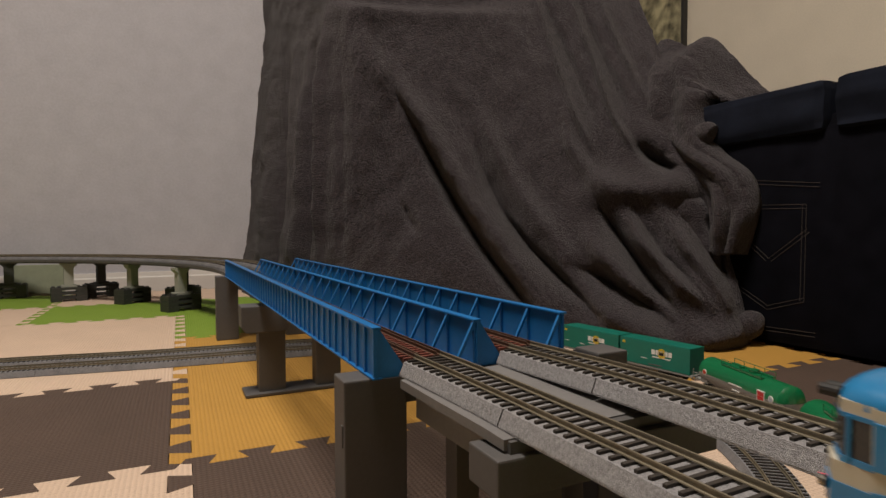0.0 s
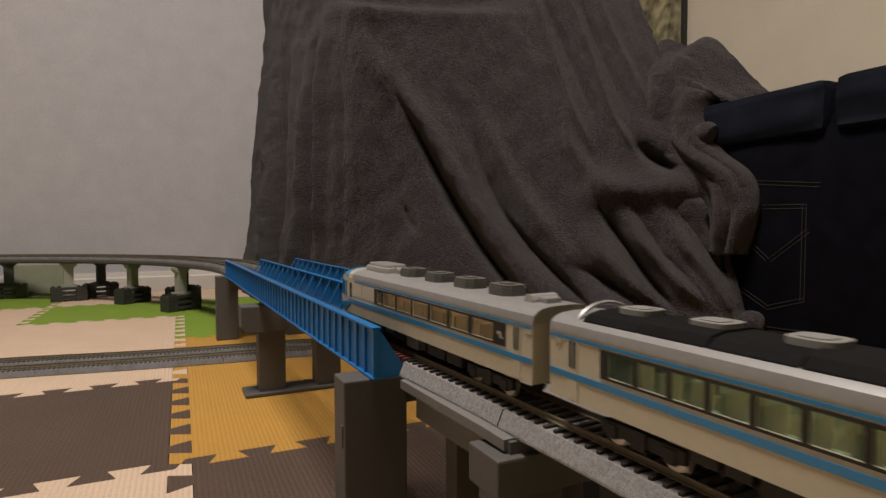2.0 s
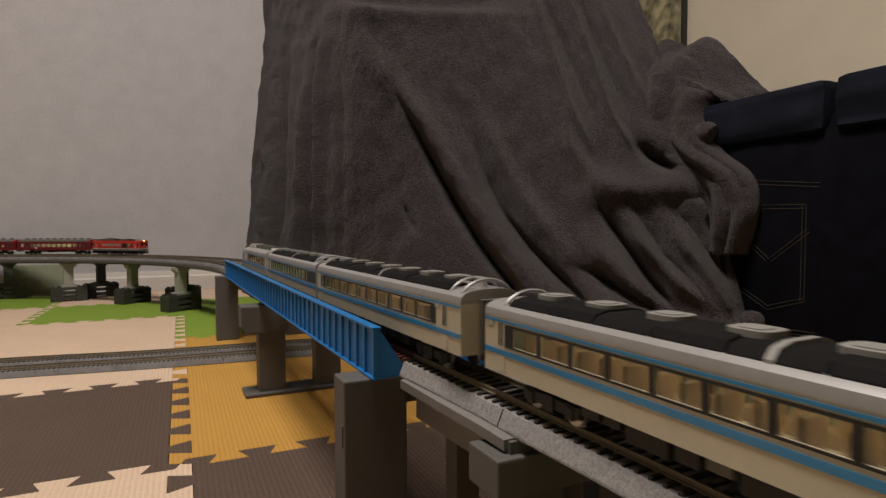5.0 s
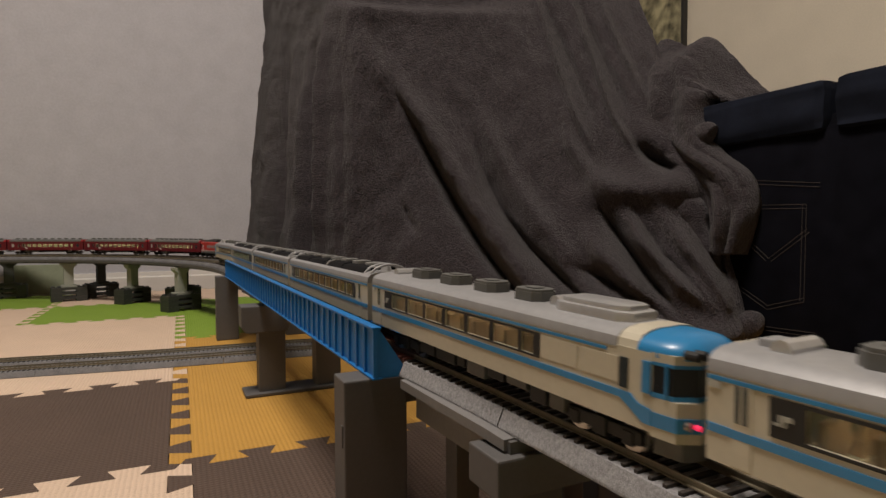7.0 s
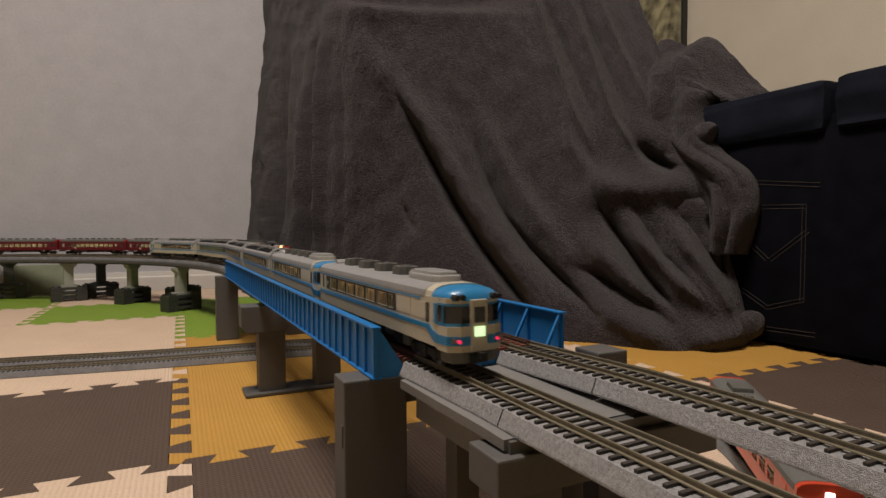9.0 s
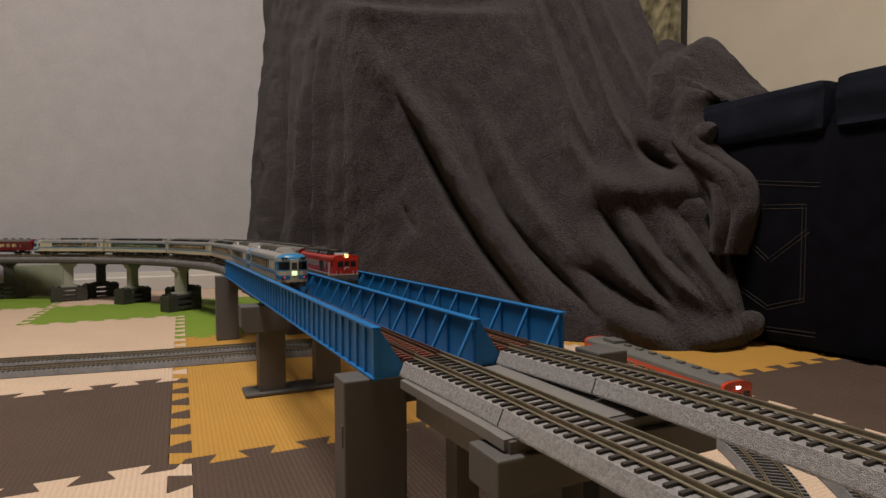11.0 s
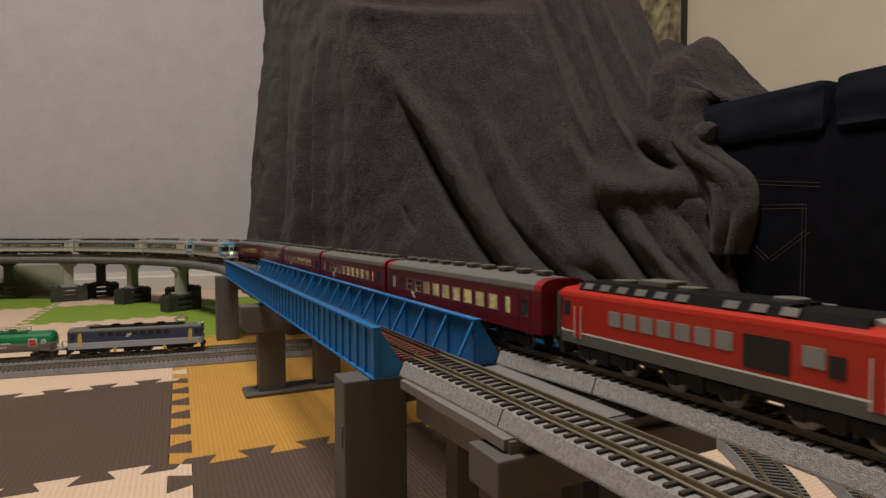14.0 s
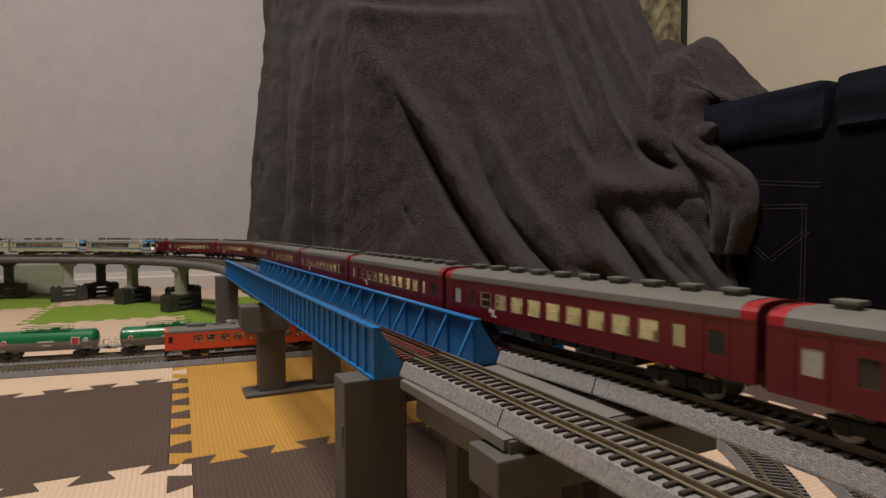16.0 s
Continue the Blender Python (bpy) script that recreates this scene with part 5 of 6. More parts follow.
def box_loco(kind, L):
    """A boxy locomotive with two cabs."""
    red = kind == "diesel"
    label = "red diesel locomotive with grey skirt and lit headlamps" if red else "navy and pale grey electric locomotive with raised pantograph"
    th = thing("locomotive", label, "model train", "locomotives")
    h = L / 2
    w, z0, ze, zr = HW * 0.97, 0.0105, 0.0335, 0.0375
    up = REDLOCO if red else NAVY
    bm = bmesh.new()
    body = [(-h, -w * 0.86), (-h + 0.004, -w), (h - 0.004, -w), (h, -w * 0.86), (h, w * 0.86), (h - 0.004, w), (-h + 0.004, w), (-h, w * 0.86)]
    prism(bm, body, "z", 0.0165 if red else 0.0190, ze, 0.0003)
    part("body", bm, up, th, "vermilion painted body" if red else "navy painted body")
    bm = bmesh.new()
    prism(bm, [(x * 1.0005, y * 1.002) for x, y in body], "z", 0.0106 if red else z0, 0.0158 if red else 0.0184)
    part("skirt", bm, UNITGREY if red else PALEBLUE, th, "grey lower body")
    bm = bmesh.new()
    prism(bm, [(x * 1.001, y * 1.006) for x, y in body], "z", 0.0158 if red else 0.0184, 0.0165 if red else 0.0190)
    part("stripe", bm, WHITE, th, "white body line")
    bm = bmesh.new()
    prism(bm, roof_outline(w, ze, zr), "x", -h + 0.001, h - 0.001)
    part("roof", bm, REDLOCO if red else UNITGREY, th, smooth=True)
    bm = bmesh.new()
    if red:
        prism(bm, [(-0.0138, zr - 0.0024), (0.0138, zr - 0.0024), (0.0092, zr + 0.0034), (-0.0092, zr + 0.0034)], "x", -h + 0.012, h - 0.046, 0.0004)
        prism(bm, [(-0.0138, zr - 0.0024), (0.0138, zr - 0.0024), (0.0100, zr + 0.0022), (-0.0100, zr + 0.0022)], "x", h - 0.046, h - 0.021, 0.0004)
    else:
        prism(bm, [(-0.011, zr - 0.002), (0.011, zr - 0.002), (0.009, zr + 0.0012), (-0.009, zr + 0.0012)], "x", -h + 0.026, h - 0.026)
    part("roof_top", bm, ROOFBLACK, th, "black roof equipment")
    for x in ((-0.050, -0.012, 0.030) if red else (-0.030, 0.0, 0.030)):
        bm = bmesh.new()
        cyl(bm, (x, 0, zr + 0.002), (x, 0, zr + (0.0046 if red else 0.0034)), 0.0058, 18)
        part("fan", bm, UNITGREY if red else ROOFBLACK, th, smooth=True)
    if red:
        bm = bmesh.new()
        box(bm, -0.036, -0.0065, zr + 0.0034, -0.020, 0.0065, zr + 0.0062, 0.0006)
        part("exhaust", bm, UNITGREY, th)
        for s in (-1, 1):
            for k in range(10):
                if k == 6:
                    continue
                bm = bmesh.new()
                x = -h + 0.019 + k * 0.0110
                prism(bm, [(s * 0.0126, zr - 0.0004), (s * 0.0104, zr + 0.0022), (s * 0.0108, zr + 0.0026), (s * 0.0130, zr)], "x", x - 0.0030, x + 0.0030)
                part("roof_louvre", bm, GREY if k % 3 else UNITGREY, th, "dark grey roof louvre")
        bm = bmesh.new()
        prism(bm, [(h - 0.0208, zr - 0.0020), (h - 0.0130, zr - 0.0016), (h - 0.0208, zr + 0.0018)], "y", -0.0085, 0.0085)
        part("roof_wedge", bm, PADGREY, th, "grey sloping roof front")
    for s in (-1, 1):
        wx = [-h + 0.004 + d for d in (0.0325, 0.0418, 0.0511, 0.0604, 0.0697, 0.0790, 0.0883, 0.1205)] if red else []
        for x in wx:
            bm = bmesh.new()
            y0, y1 = sorted((s * w, s * (w + 0.0003)))
            box(bm, x, y0, 0.0225, x + 0.0072, y1, 0.0292, 0.0001)
            part("side_window", bm, PADGREY, th)
        bm = bmesh.new()
        y0, y1 = sorted((s * w, s * (w + 0.00025)))
        if red:
            box(bm, -h + 0.1035, y0, 0.0180, -h + 0.1205, y1, 0.0298)
            box(bm, -h + 0.1325, y0, 0.0205, -h + 0.1378, y1, 0.0275)
        else:
            for k in range(9):
                box(bm, -0.048 + k * 0.0105, y0, 0.0265, -0.0405 + k * 0.0105, y1, 0.0315)
        part("louvre", bm, BLACK, th)
        for e in (-1, 1):
            bm = bmesh.new()
            a, b = sorted((e * (h - 0.0095), e * (h - 0.0045)))
            box(bm, a, y0, 0.0240, b, y1, 0.0310)
            part("cab_window", bm, PANE_DARK, th)
            bm = bmesh.new()
            for xx in (0.0135, 0.0180):
                cyl(bm, (e * (h - xx), s * (w + 0.0008), 0.0135), (e * (h - xx), s * (w + 0.0008), 0.0290), 0.00028, 6)
            part("handrail", bm, WHITE, th, "white cab door handrail")
            bm = bmesh.new()
            a, b = sorted((e * (h - 0.0178), e * (h - 0.0138)))
            box(bm, a, y0, 0.0135, b, y1, 0.0318)
            d = part("cab_door", bm, up if red else YELLOW, th)
    for e in (-1, 1):
        for y in (-0.0105, -0.0026, 0.0044):
            wid = 0.0064 if abs(y) > 0.003 else 0.0052
            bm = bmesh.new()
            a, b = sorted((e * h, e * (h + 0.0003)))
            box(bm, a, y, 0.0245, b, y + wid, 0.0305, 0.0001)
            part("windscreen", bm, mat("loco_glass", (0.010, 0.012, 0.013), 0.08, bump=0, vary=0.05), th)
        for s in (-1, 1):
            bm = bmesh.new()
            cyl(bm, (e * (h - 0.001), s * 0.0095, 0.0185), (e * (h + 0.0006), s * 0.0095, 0.0185), 0.0010, 10)
            part("marker_lamp", bm, mat("lamp_red_glass", (0.35, 0.02, 0.02), 0.2), th)
            bm = bmesh.new()
            cyl(bm, (e * (h + 0.0008), s * 0.0075, 0.0150), (e * (h + 0.0008), s * 0.0075, 0.0200), 0.00028, 6)
            cyl(bm, (e * (h + 0.0008), s * 0.0125, 0.0150), (e * (h + 0.0008), s * 0.0125, 0.0200), 0.00028, 6)
            cyl(bm, (e * (h + 0.0008), s * 0.0028, 0.0215), (e * (h + 0.0008), s * 0.0010, 0.0245), 0.00028, 6)
            part("handrail", bm, WHITE, th)
        bm = bmesh.new()
        cyl(bm, (e * (h - 0.006), 0, zr - 0.0012), (e * (h + 0.0006), 0, zr - 0.0012), 0.0020, 16)
        part("headlight", bm, GLOW_WARM if (e > 0 and red) else STEEL, th, "lit warm headlamp" if e > 0 and red else "")
        bm = bmesh.new()
        box(bm, e * h - 0.002, -0.013, 0.0035, e * h + 0.002, 0.013, 0.0095, 0.0005)
        box(bm, e * h - 0.004, -0.0022, 0.006, e * h + 0.004, 0.0022, 0.0100, 0.0005)
        part("pilot", bm, BLACK, th, "black pilot with coupler")
        if not red:
            bm = bmesh.new()
            x = e * (h - 0.030)
            for s in (-1, 1):
                k1, k2 = (x + s * 0.010, zr + 0.0065), (x, zr + 0.0025 if e < 0 else zr + 0.0110)
                cyl(bm, (x + s * 0.004, 0.006, zr + 0.0015), (k1[0], 0.004, k1[1] if e > 0 else zr + 0.002), 0.0004, 6)
                cyl(bm, (x + s * 0.004, -0.006, zr + 0.0015), (k1[0], -0.004, k1[1] if e > 0 else zr + 0.002), 0.0004, 6)
                cyl(bm, (k1[0], 0.004, k1[1] if e > 0 else zr + 0.002), (k2[0], 0.007, k2[1]), 0.0004, 6)
                cyl(bm, (k1[0], -0.004, k1[1] if e > 0 else zr + 0.002), (k2[0], -0.007, k2[1]), 0.0004, 6)
            box(bm, x - 0.0022, -0.011, (zr + 0.0025 if e < 0 else zr + 0.0110), x + 0.0022, 0.011, (zr + 0.0025 if e < 0 else zr + 0.0110) + 0.0006)
            part("pantograph", bm, UNITGREY, th, "grey pantograph")
    for x in (-L * 0.32, 0, L * 0.32):
        bogie(th, x, 0.0052, 0.025)
    bm = bmesh.new()
    box(bm, -h * 0.9, -0.010, 0.007, h * 0.9, 0.010, 0.0112)
    part("underframe", bm, BLACK, th)
    if not red:
        for x in (-0.03, 0.035):
            bm = bmesh.new()
            box(bm, x, -w - 0.0002, 0.004, x + 0.003, -w + 0.002, 0.0105)
            part("step", bm, YELLOW, th)
        plain_mark(th, -0.010, 0.0245, -w - 0.0004, 0.0068, WHITE)
    return th


def tank_wagon(L=0.150):
    th = thing("tank_wagon", "green and grey tank wagon with roof walkway", "model train", "green tank wagons")
    h = L / 2
    r, zc, a, b = 0.0152, 0.0262, -h + 0.0105, h - 0.0105
    for lo, name, m, lab in ((False, "tank", TANKGREEN, "glossy green tank barrel"), (True, "tank_belly", TANKGREY, "grey lower tank")):
        bm = bmesh.new()
        n = 20
        rings = []
        for x, f in ((a, 0.0), (a + 0.0008, 0.55), (a + 0.0025, 0.85), (a + 0.0055, 1.0), (b - 0.0055, 1.0), (b - 0.0025, 0.85), (b - 0.0008, 0.55), (b, 0.0)):
            f = max(f, 0.02)
            ring = []
            for k in range(n + 1):
                t = math.pi * k / n
                dz = math.sin(t) * r * f * (0.92 if lo else 1.0)
                ring.append(bm.verts.new((x, math.cos(t) * r * f, zc - 0.003 + (-dz if lo else dz) + (0 if lo else 0.0002))))
            rings.append(ring)
        for p, q in zip(rings, rings[1:]):
            for k in range(n):
                bm.faces.new((p[k], p[k + 1], q[k + 1], q[k]))
            bm.faces.new((p[0], q[0], q[n], p[n]))
        bmesh.ops.recalc_face_normals(bm, faces=bm.faces)
        part(name, bm, m, th, lab, smooth=True)
    bm = bmesh.new()
    box(bm, -h, -0.009, 0.0098, h, 0.009, 0.0120)
    for x in (a + 0.012, b - 0.012):
        box(bm, x - 0.006, -0.013, 0.0115, x + 0.006, 0.013, 0.0180)
    part("underframe", bm, TANKGREY, th)
    for e in (-1, 1):
        bm = bmesh.new()
        for y in (-0.012, 0.012):
            cyl(bm, (e * (h - 0.001), y, 0.0118), (e * (h - 0.001), y, 0.0225), 0.0004, 6)
            cyl(bm, (e * (h - 0.009), y, 0.0118), (e * (h - 0.009), y, 0.0185), 0.0004, 6)
            cyl(bm, (e * (h - 0.009), y, 0.0185), (e * (h - 0.001), y, 0.0185), 0.0004, 6)
        part("end_rail", bm, TANKGREY, th)
    zt = zc - 0.003 + r
    bm = bmesh.new()
    box(bm, -0.030, -0.008, zt - 0.0012, 0.030, -0.0045, zt + 0.0006)
    box(bm, -0.030, 0.0045, zt - 0.0012, 0.030, 0.008, zt + 0.0006)
    part("walkway", bm, TANKGREEN, th)
    bm = bmesh.new()
    for y in (-0.008, 0.008):
        for x in (-0.030, -0.015, 0.0, 0.015, 0.030):
            cyl(bm, (x, y, zt), (x, y, zt + 0.005), 0.00035, 6)
        cyl(bm, (-0.030, y, zt + 0.005), (0.030, y, zt + 0.005), 0.00035, 6)
    part("walkway_rail", bm, TANKGREEN, th)
    bm = bmesh.new()
    cyl(bm, (0.010, 0, zt - 0.001), (0.010, 0, zt + 0.0035), 0.0050, 14)
    cyl(bm, (-0.008, 0, zt - 0.001), (-0.008, 0, zt + 0.0022), 0.0028, 12)
    part("manhole", bm, TANKGREEN, th, smooth=True)
    for s in (-1, 1):
        e = -s
        def plate(x0, x1, z0, z1, m, name, d=0.0004):
            bm = bmesh.new()
            y0, y1 = sorted((s * (r - 0.0012), s * (r + d)))
            box(bm, x0, y0, z0, x1, y1, z1)
            part(name, bm, m, th)
        plate(b - 0.031, b - 0.021, 0.0185, 0.0290, WHITE, "sign_plate", 0.0003)
        plate(b - 0.0302, b - 0.0218, 0.0192, 0.0236, REDSIGN, "sign_plate", 0.0005)
        plate(b - 0.0302, b - 0.0218, 0.0241, 0.0282, REDSIGN, "sign_plate", 0.0005)
        plate(-0.008, 0.012, 0.0232, 0.0246, WHITE, "marking_bar", 0.0003)
        plate(-0.003, 0.008, 0.0180, 0.0188, WHITE, "marking_bar", 0.0003)
        for x, m in ((b - 0.013, PALEBLUE), (a + 0.016, ORANGE)):
            bm = bmesh.new()
            cyl(bm, (x, s * (r - 0.001), 0.0245), (x, s * (r + 0.0003), 0.0245), 0.0033, 18)
            part("round_mark", bm, WHITE, th)
            bm = bmesh.new()
            cyl(bm, (x, s * r, 0.0245), (x, s * (r + 0.0005), 0.0245), 0.0025, 18)
            part("round_mark", bm, m, th)
    for x in (-L * 0.32, L * 0.32):
        bogie(th, x, 0.0045, 0.020)
    for x in (-h, h):
        coupler(th, x)
    return th


def container_wagon(L=0.206):
    th = thing("container_wagon", "grey flat wagon carrying long containers", "model train")
    h = L / 2
    bm = bmesh.new()
    box(bm, -h, -0.0135, 0.0090, h, 0.0135, 0.0112, 0.0004)
    box(bm, -h * 0.7, -0.004, 0.0050, h * 0.7, 0.004, 0.0092)
    part("flat_bed", bm, TANKGREY, th)
    for x in (-L * 0.34, L * 0.34):
        bogie(th, x, 0.0045, 0.020)
    for x in (-h, h):
        coupler(th, x)
    for c in (-1, 1):
        x0, x1 = (-h + 0.003, -0.0015) if c < 0 else (0.0015, h - 0.003)
        bm = bmesh.new()
        box(bm, x0, -0.0138, 0.0114, x1, 0.0138, 0.0405, 0.0004)
        ct = part("container", bm, BOXGREEN, th, "dark green freight container")
        xm = (x0 + x1) / 2
        for s in (-1, 1):
            def plate(a, b, z0, z1, m, name="marking_bar"):
                bm = bmesh.new()
                y0, y1 = sorted((s * 0.0138, s * 0.0141))
                if s > 0:
                    a, b = 2 * xm - b, 2 * xm - a
                box(bm, a, y0, z0, b, y1, z1)
                part(name, bm, m, ct)
            bm = bmesh.new()
            xs = xm - 0.012 * (-s) * -1 if s < 0 else xm + 0.012
            cyl(bm, (xs, s * 0.0136, 0.0285), (xs, s * 0.0141, 0.0285), 0.0058, 20)
            part("round_mark", bm, YELLOW, ct)
            bm = bmesh.new()
            box(bm, xs - 0.0030, min(s * 0.0141, s * 0.0143), 0.0265, xs + 0.0030, max(s * 0.0141, s * 0.0143), 0.0300, 0.00005)
            part("round_mark", bm, BLACK, ct)
            for k in range(5):
                plate(xm - 0.002 + k * 0.0058, xm + 0.0028 + k * 0.0058, 0.0262, 0.0318, WHITE, "marking_block")
            plate(xm - 0.001, xm + 0.024, 0.0228, 0.0240, WHITE)
            plate(xm - 0.017, xm - 0.008, 0.0196, 0.0204, WHITE)
            plate(x0 + 0.004, x0 + 0.012, 0.0205, 0.0212, WHITE)
            plate(xm - 0.006, xm + 0.012, 0.0135, 0.0148, UNITGREY)
            plate(x0 + 0.004, x0 + 0.008, 0.0335, 0.0365, YELLOW)
    return th


def orange_railcar(L=0.2280):
    th = thing("diesel_railcar", "orange-red local railcar with grey roof and lit sign", "model train", "orange railcar")
    h = L / 2
    za, zb = 0.0215, 0.0300
    wins = [(-0.075 + k * 0.0175, -0.0625 + k * 0.0175) for k in range(9)]
    bm = bmesh.new()
    side_shell(bm, -h, h, HW, Z0, za, zb, ZE, wins)
    ends(bm, [-h + 0.0006, h - 0.0006], HW, Z0, ZE, ZR)
    box(bm, -h + 0.001, -HW + 0.0005, Z0, h - 0.001, HW - 0.0005, Z0 + 0.0008)
    part("body", bm, ORANGE, th, "orange-red painted body")
    for s in (-1, 1):
        for a, b in wins:
            bm = bmesh.new()
            y0, y1 = sorted((s * (HW + 0.0003), s * (HW - 0.0003)))
            box(bm, a - 0.0006, y0, za - 0.0006, b + 0.0006, y1, za)
            box(bm, a - 0.0006, y0, zb, b + 0.0006, y1, zb + 0.0006)
            box(bm, a, y0, (za + zb) / 2 + 0.0012, b, y1, (za + zb) / 2 + 0.0018)
            part("window_frame", bm, STEEL, th)
    panes(th, wins, HW, za, zb, PANE)
    cabin_inside(th, -h + 0.02, h - 0.02, HW, 0.0150, 0.0336, None)
    for s in (-1, 1):
        y0, y1 = sorted((s * HW, s * (HW + 0.0003)))
        for e in (-1, 1):
            a, b = sorted((e * (h - 0.026), e * (h - 0.016)))
            bm = bmesh.new()
            box(bm, a, y0, 0.012, b, y1, 0.0318)
            part("door", bm, ORANGE, th)
            a, b = sorted((e * (h - 0.010), e * (h - 0.005)))
            bm = bmesh.new()
            box(bm, a, y0, za, b, y1, zb)
            part("cab_window", bm, PANE_DARK, th)
    bm = bmesh.new()
    prism(bm, roof_outline(HW + 0.0002, ZE, ZR), "x", -h + 0.004, h - 0.004)
    part("roof", bm, ROOFGREY, th, smooth=True)
    for e in (-1, 1):
        a, b = sorted((e * (h - 0.004), e * h))
        bm = bmesh.new()
        prism(bm, roof_outline(HW + 0.0001, ZE, ZR - 0.0002), "x", a, b)
        part("brow", bm, ORANGE, th, smooth=True)
        for y in (-0.0135, 0.0060):
            bm = bmesh.new()
            a, b = sorted((e * h, e * (h + 0.0004)))
            box(bm, a, y, 0.0225, b, y + 0.0075, 0.0315)
            part("windscreen", bm, PANE_DARK, th)
        bm = bmesh.new()
        box(bm, a, -0.0040, 0.0105, b, 0.0040, 0.0325)
        d = part("front_door", bm, ORANGE, th)
        bm = bmesh.new()
        a2, b2 = sorted((e * (h + 0.0004), e * (h + 0.0007)))
        box(bm, a2, -0.0026, 0.0225, b2, 0.0026, 0.0305)
        part("door_window", bm, PANE_DARK, d)
        bm = bmesh.new()
        box(bm, e * h - 0.0008, -0.0022, 0.0340, e * h + 0.0008, 0.0022, 0.0362, 0.0002)
        part("lit_sign", bm, GLOW_WHITE, th)
        bm = bmesh.new()
        box(bm, e * h - 0.002, -0.0125, 0.0040, e * h + 0.001, 0.0125, 0.0100, 0.0006)
        part("pilot", bm, BLACK, th)
        coupler(th, e * h)
    for k in range(7):
        x = -0.085 + k * 0.022
        bm = bmesh.new()
        box(bm, x - 0.004, -0.0030, ZR - 0.001, x + 0.004, 0.0030, ZR + 0.0022, 0.0006)
        part("ventilator", bm, UNITGREY, th)
    bm = bmesh.new()
    box(bm, 0.062, -0.008, ZR - 0.002, 0.086, 0.008, ZR + 0.0035, 0.0008)
    part("roof_unit", bm, UNITGREY, th)
    for x in (-L * 0.33, L * 0.33):
        bogie(th, x)
    under_boxes(th, L, 9, 0.006)
    return th


def trim_section(th, ky=1.0, kz=1.04):
    """Bring a car's cross section to its true size."""
    done = set()
    for o in th.children_recursive:
        if o.data.name not in done:
            done.add(o.data.name)
            o.data.transform(Matrix.Diagonal((1, ky, kz, 1)))
    return th


def car_pose(line, s, wheelbase, back=False):
    """A car's pose with both bogies on the line; back: its front looks down the line."""
    a, b = line.at(s - wheelbase / 2), line.at(s + wheelbase / 2)
    c, d = (a + b) / 2, b - a
    za, zb = (dip(a.x, a.y), dip(b.x, b.y)) if line.z > 0.09 else (0, 0)
    tilt = math.degrees(math.atan2(zb - za, d.length)) * (1 if back else -1)
    return pose(c.x, c.y, line.z + (za + zb) / 2, 0, tilt, math.degrees(math.atan2(d.y, d.x)) + (180 if back else 0))


def make_train(line, cars, sign):
    """Cars listed from the leading one: (thing, pitch, wheelbase, front faces the way of travel)."""
    out, at = [], 0.0
    for ob, pitch, base, fore in cars:
        out.append((ob, line, -sign * (at + pitch / 2), base, fore == (sign > 0)))
        at += pitch
    return out


EXPRESS_PITCH, CAB_PITCH = 0.2420, 0.2245
d_cab = trim_section(diesel_car(1, 0, 0.2140))
d_mid1 = trim_section(diesel_car(0, 1))
d_mid2 = trim_section(diesel_car(0, 2))
here = pose(0, 0, 0)
express = make_train(NEAR, [(d_cab, CAB_PITCH, 0.155, True), (d_mid1, EXPRESS_PITCH, 0.155, False), (d_mid2, EXPRESS_PITCH, 0.155, False), (copy_thing(d_mid2, here), EXPRESS_PITCH, 0.155, False),
                            (copy_thing(d_cab, here), CAB_PITCH, 0.150, False), (copy_thing(d_cab, here), CAB_PITCH, 0.150, False)], 1)
c1 = trim_section(coach())
red_loco = trim_section(box_loco("diesel", 0.163))
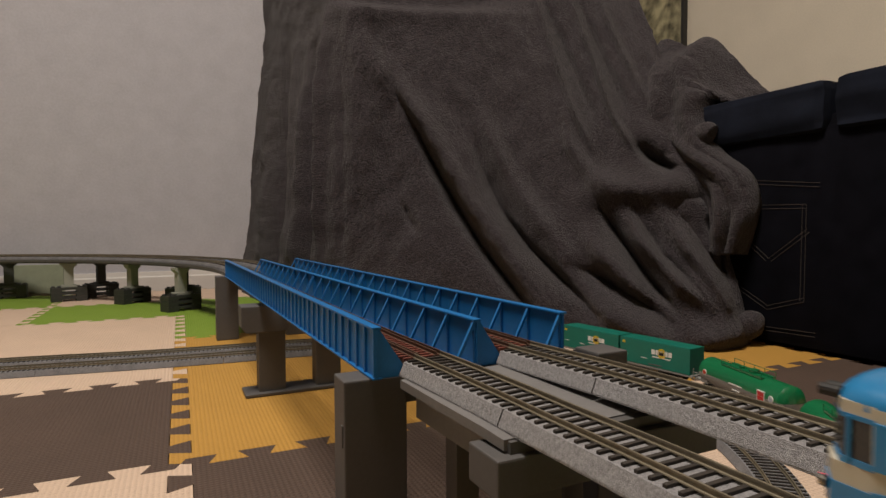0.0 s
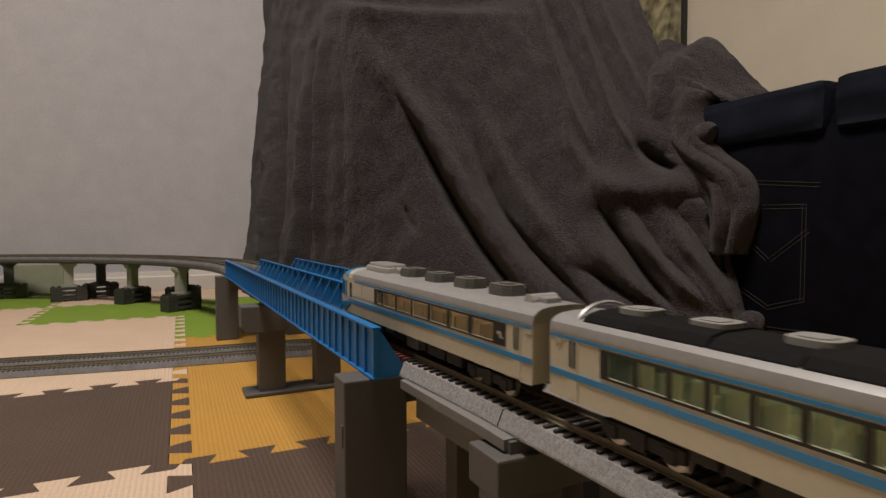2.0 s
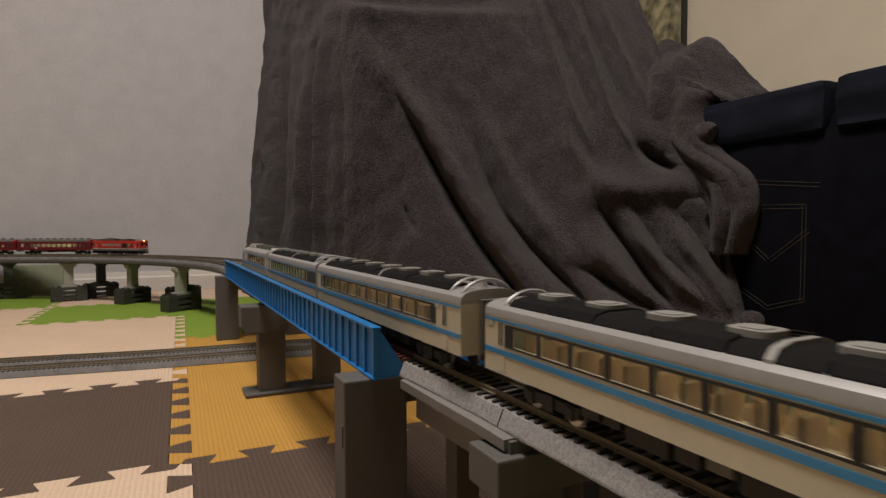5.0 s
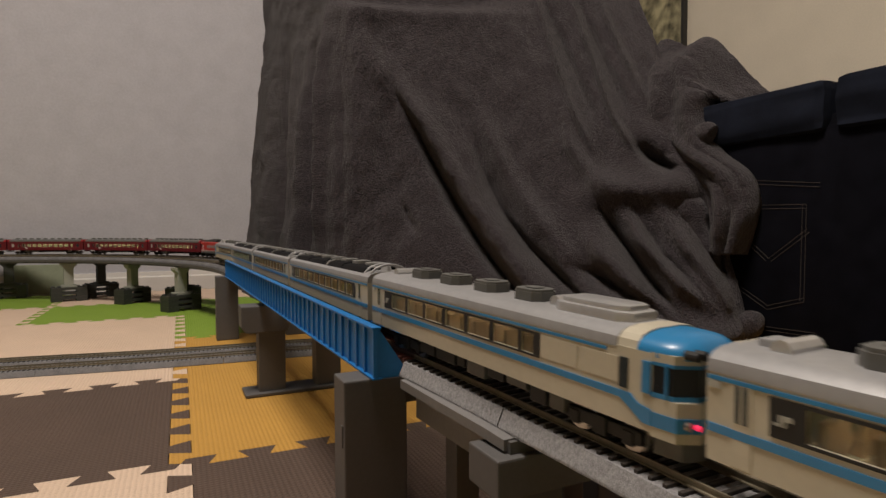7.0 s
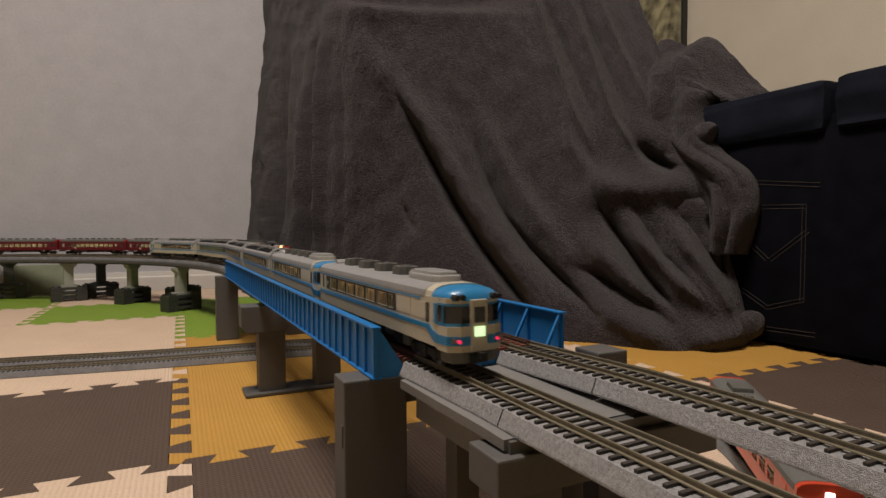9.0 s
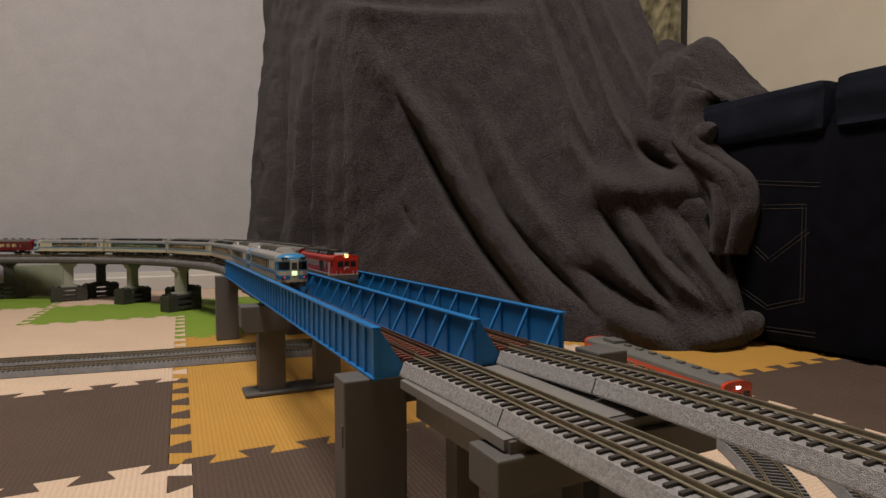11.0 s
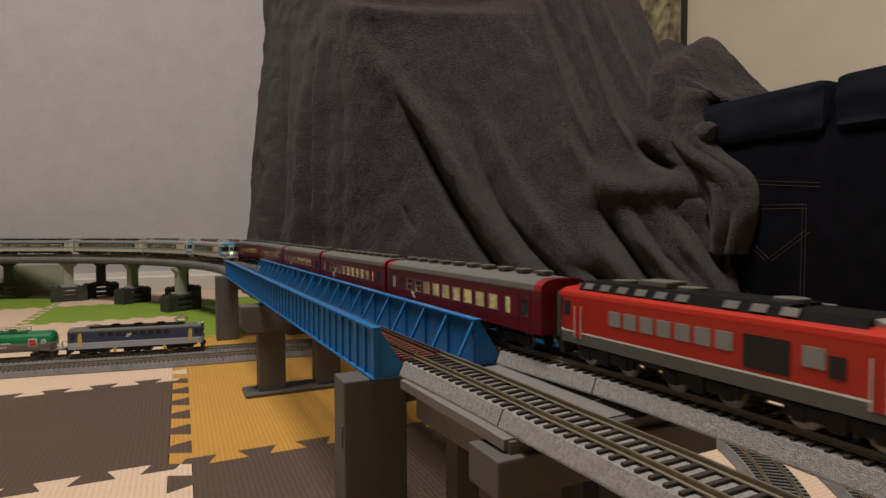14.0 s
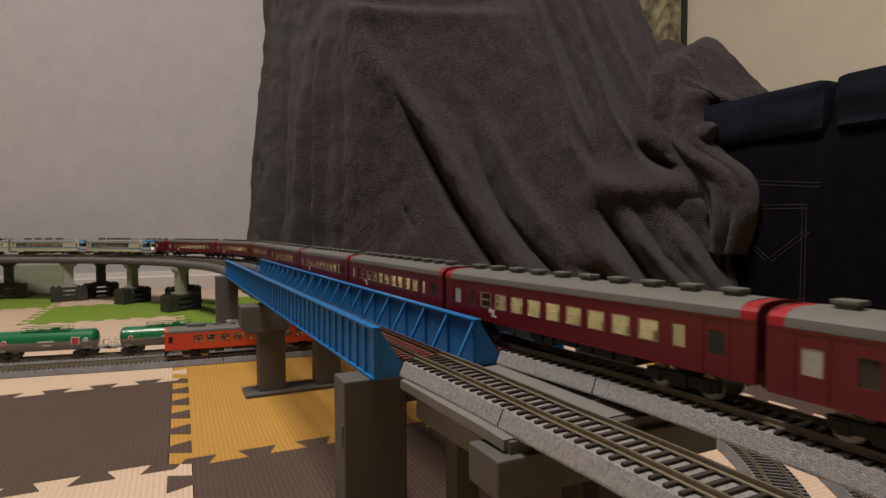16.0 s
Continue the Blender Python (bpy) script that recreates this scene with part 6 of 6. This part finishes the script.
maroon = make_train(FAR, [(red_loco, 0.1690, 0.106, True)] + [(c1 if k == 0 else copy_thing(c1, here), 0.2220, 0.148, False) for k in range(9)], -1)
tank = trim_section(tank_wagon(), 0.96, 0.98)
e_loco = trim_section(box_loco("electric", 0.176))
freight = make_train(OUTER, [(e_loco, 0.182, 0.115, True)] + [(tank if k == 0 else copy_thing(tank, here), 0.157, 0.096, True) for k in range(9)] + [(trim_section(container_wagon()), 0.212, 0.14, True)], 1)
local = make_train(INNER, [(trim_section(orange_railcar()), 0.234, 0.15, True)], -1)


def glide(keys, t):
    """Distance at time t, by straight lines between keyed times."""
    ts, ss = [k[0] for k in keys], [k[1] for k in keys]
    if t <= ts[0]:
        return ss[0] + (ss[1] - ss[0]) / (ts[1] - ts[0]) * (t - ts[0])
    if t >= ts[-1]:
        return ss[-1] + (ss[-1] - ss[-2]) / (ts[-1] - ts[-2]) * (t - ts[-1])
    return float(np.interp(t, ts, ss))

# ---- timetable: seconds and metres along the line of each train's leading end ----
EXPRESS_TIMES = [(0.0, 2.585), (0.5, 2.653), (1.0, 2.733), (2.0, 2.904), (3.5, 3.166), (6.5, 3.699), (7.0, 3.787), (8.0, 3.949), (8.5, 4.0385), (9.0, 4.133), (12.0, 4.720), (14.0, 5.106), (16.0, 5.535)]
MAROON_TIMES = [(0.0, 5.34), (3.5, 4.614), (4.2, 4.468), (6.3, 3.998), (7.0, 3.871), (9.0, 3.505), (11.3, 3.077), (12.0, 2.9466), (13.5, 2.668), (14.0, 2.5776), (15.5, 2.3244), (16.0, 2.2434)]
FREIGHT_TIMES = [(0.0, 4.298), (12.0, 5.640), (12.5, 5.698), (14.0, 5.860), (16.0, 6.070)]
LOCAL_TIMES = [(0.0, 3.66), (9.2, 2.590), (11.3, 2.372), (12.8, 2.190), (15.0, 1.880), (16.0, 1.760)]


def motions():
    for train, keys in ((express, EXPRESS_TIMES), (maroon, MAROON_TIMES), (freight, FREIGHT_TIMES), (local, LOCAL_TIMES)):
        for ob, line, off, base, back in train:
            walk(ob, [(k / 5, car_pose(line, glide(keys, k / 5) + off, base, not back)) for k in range(81)])


motions()
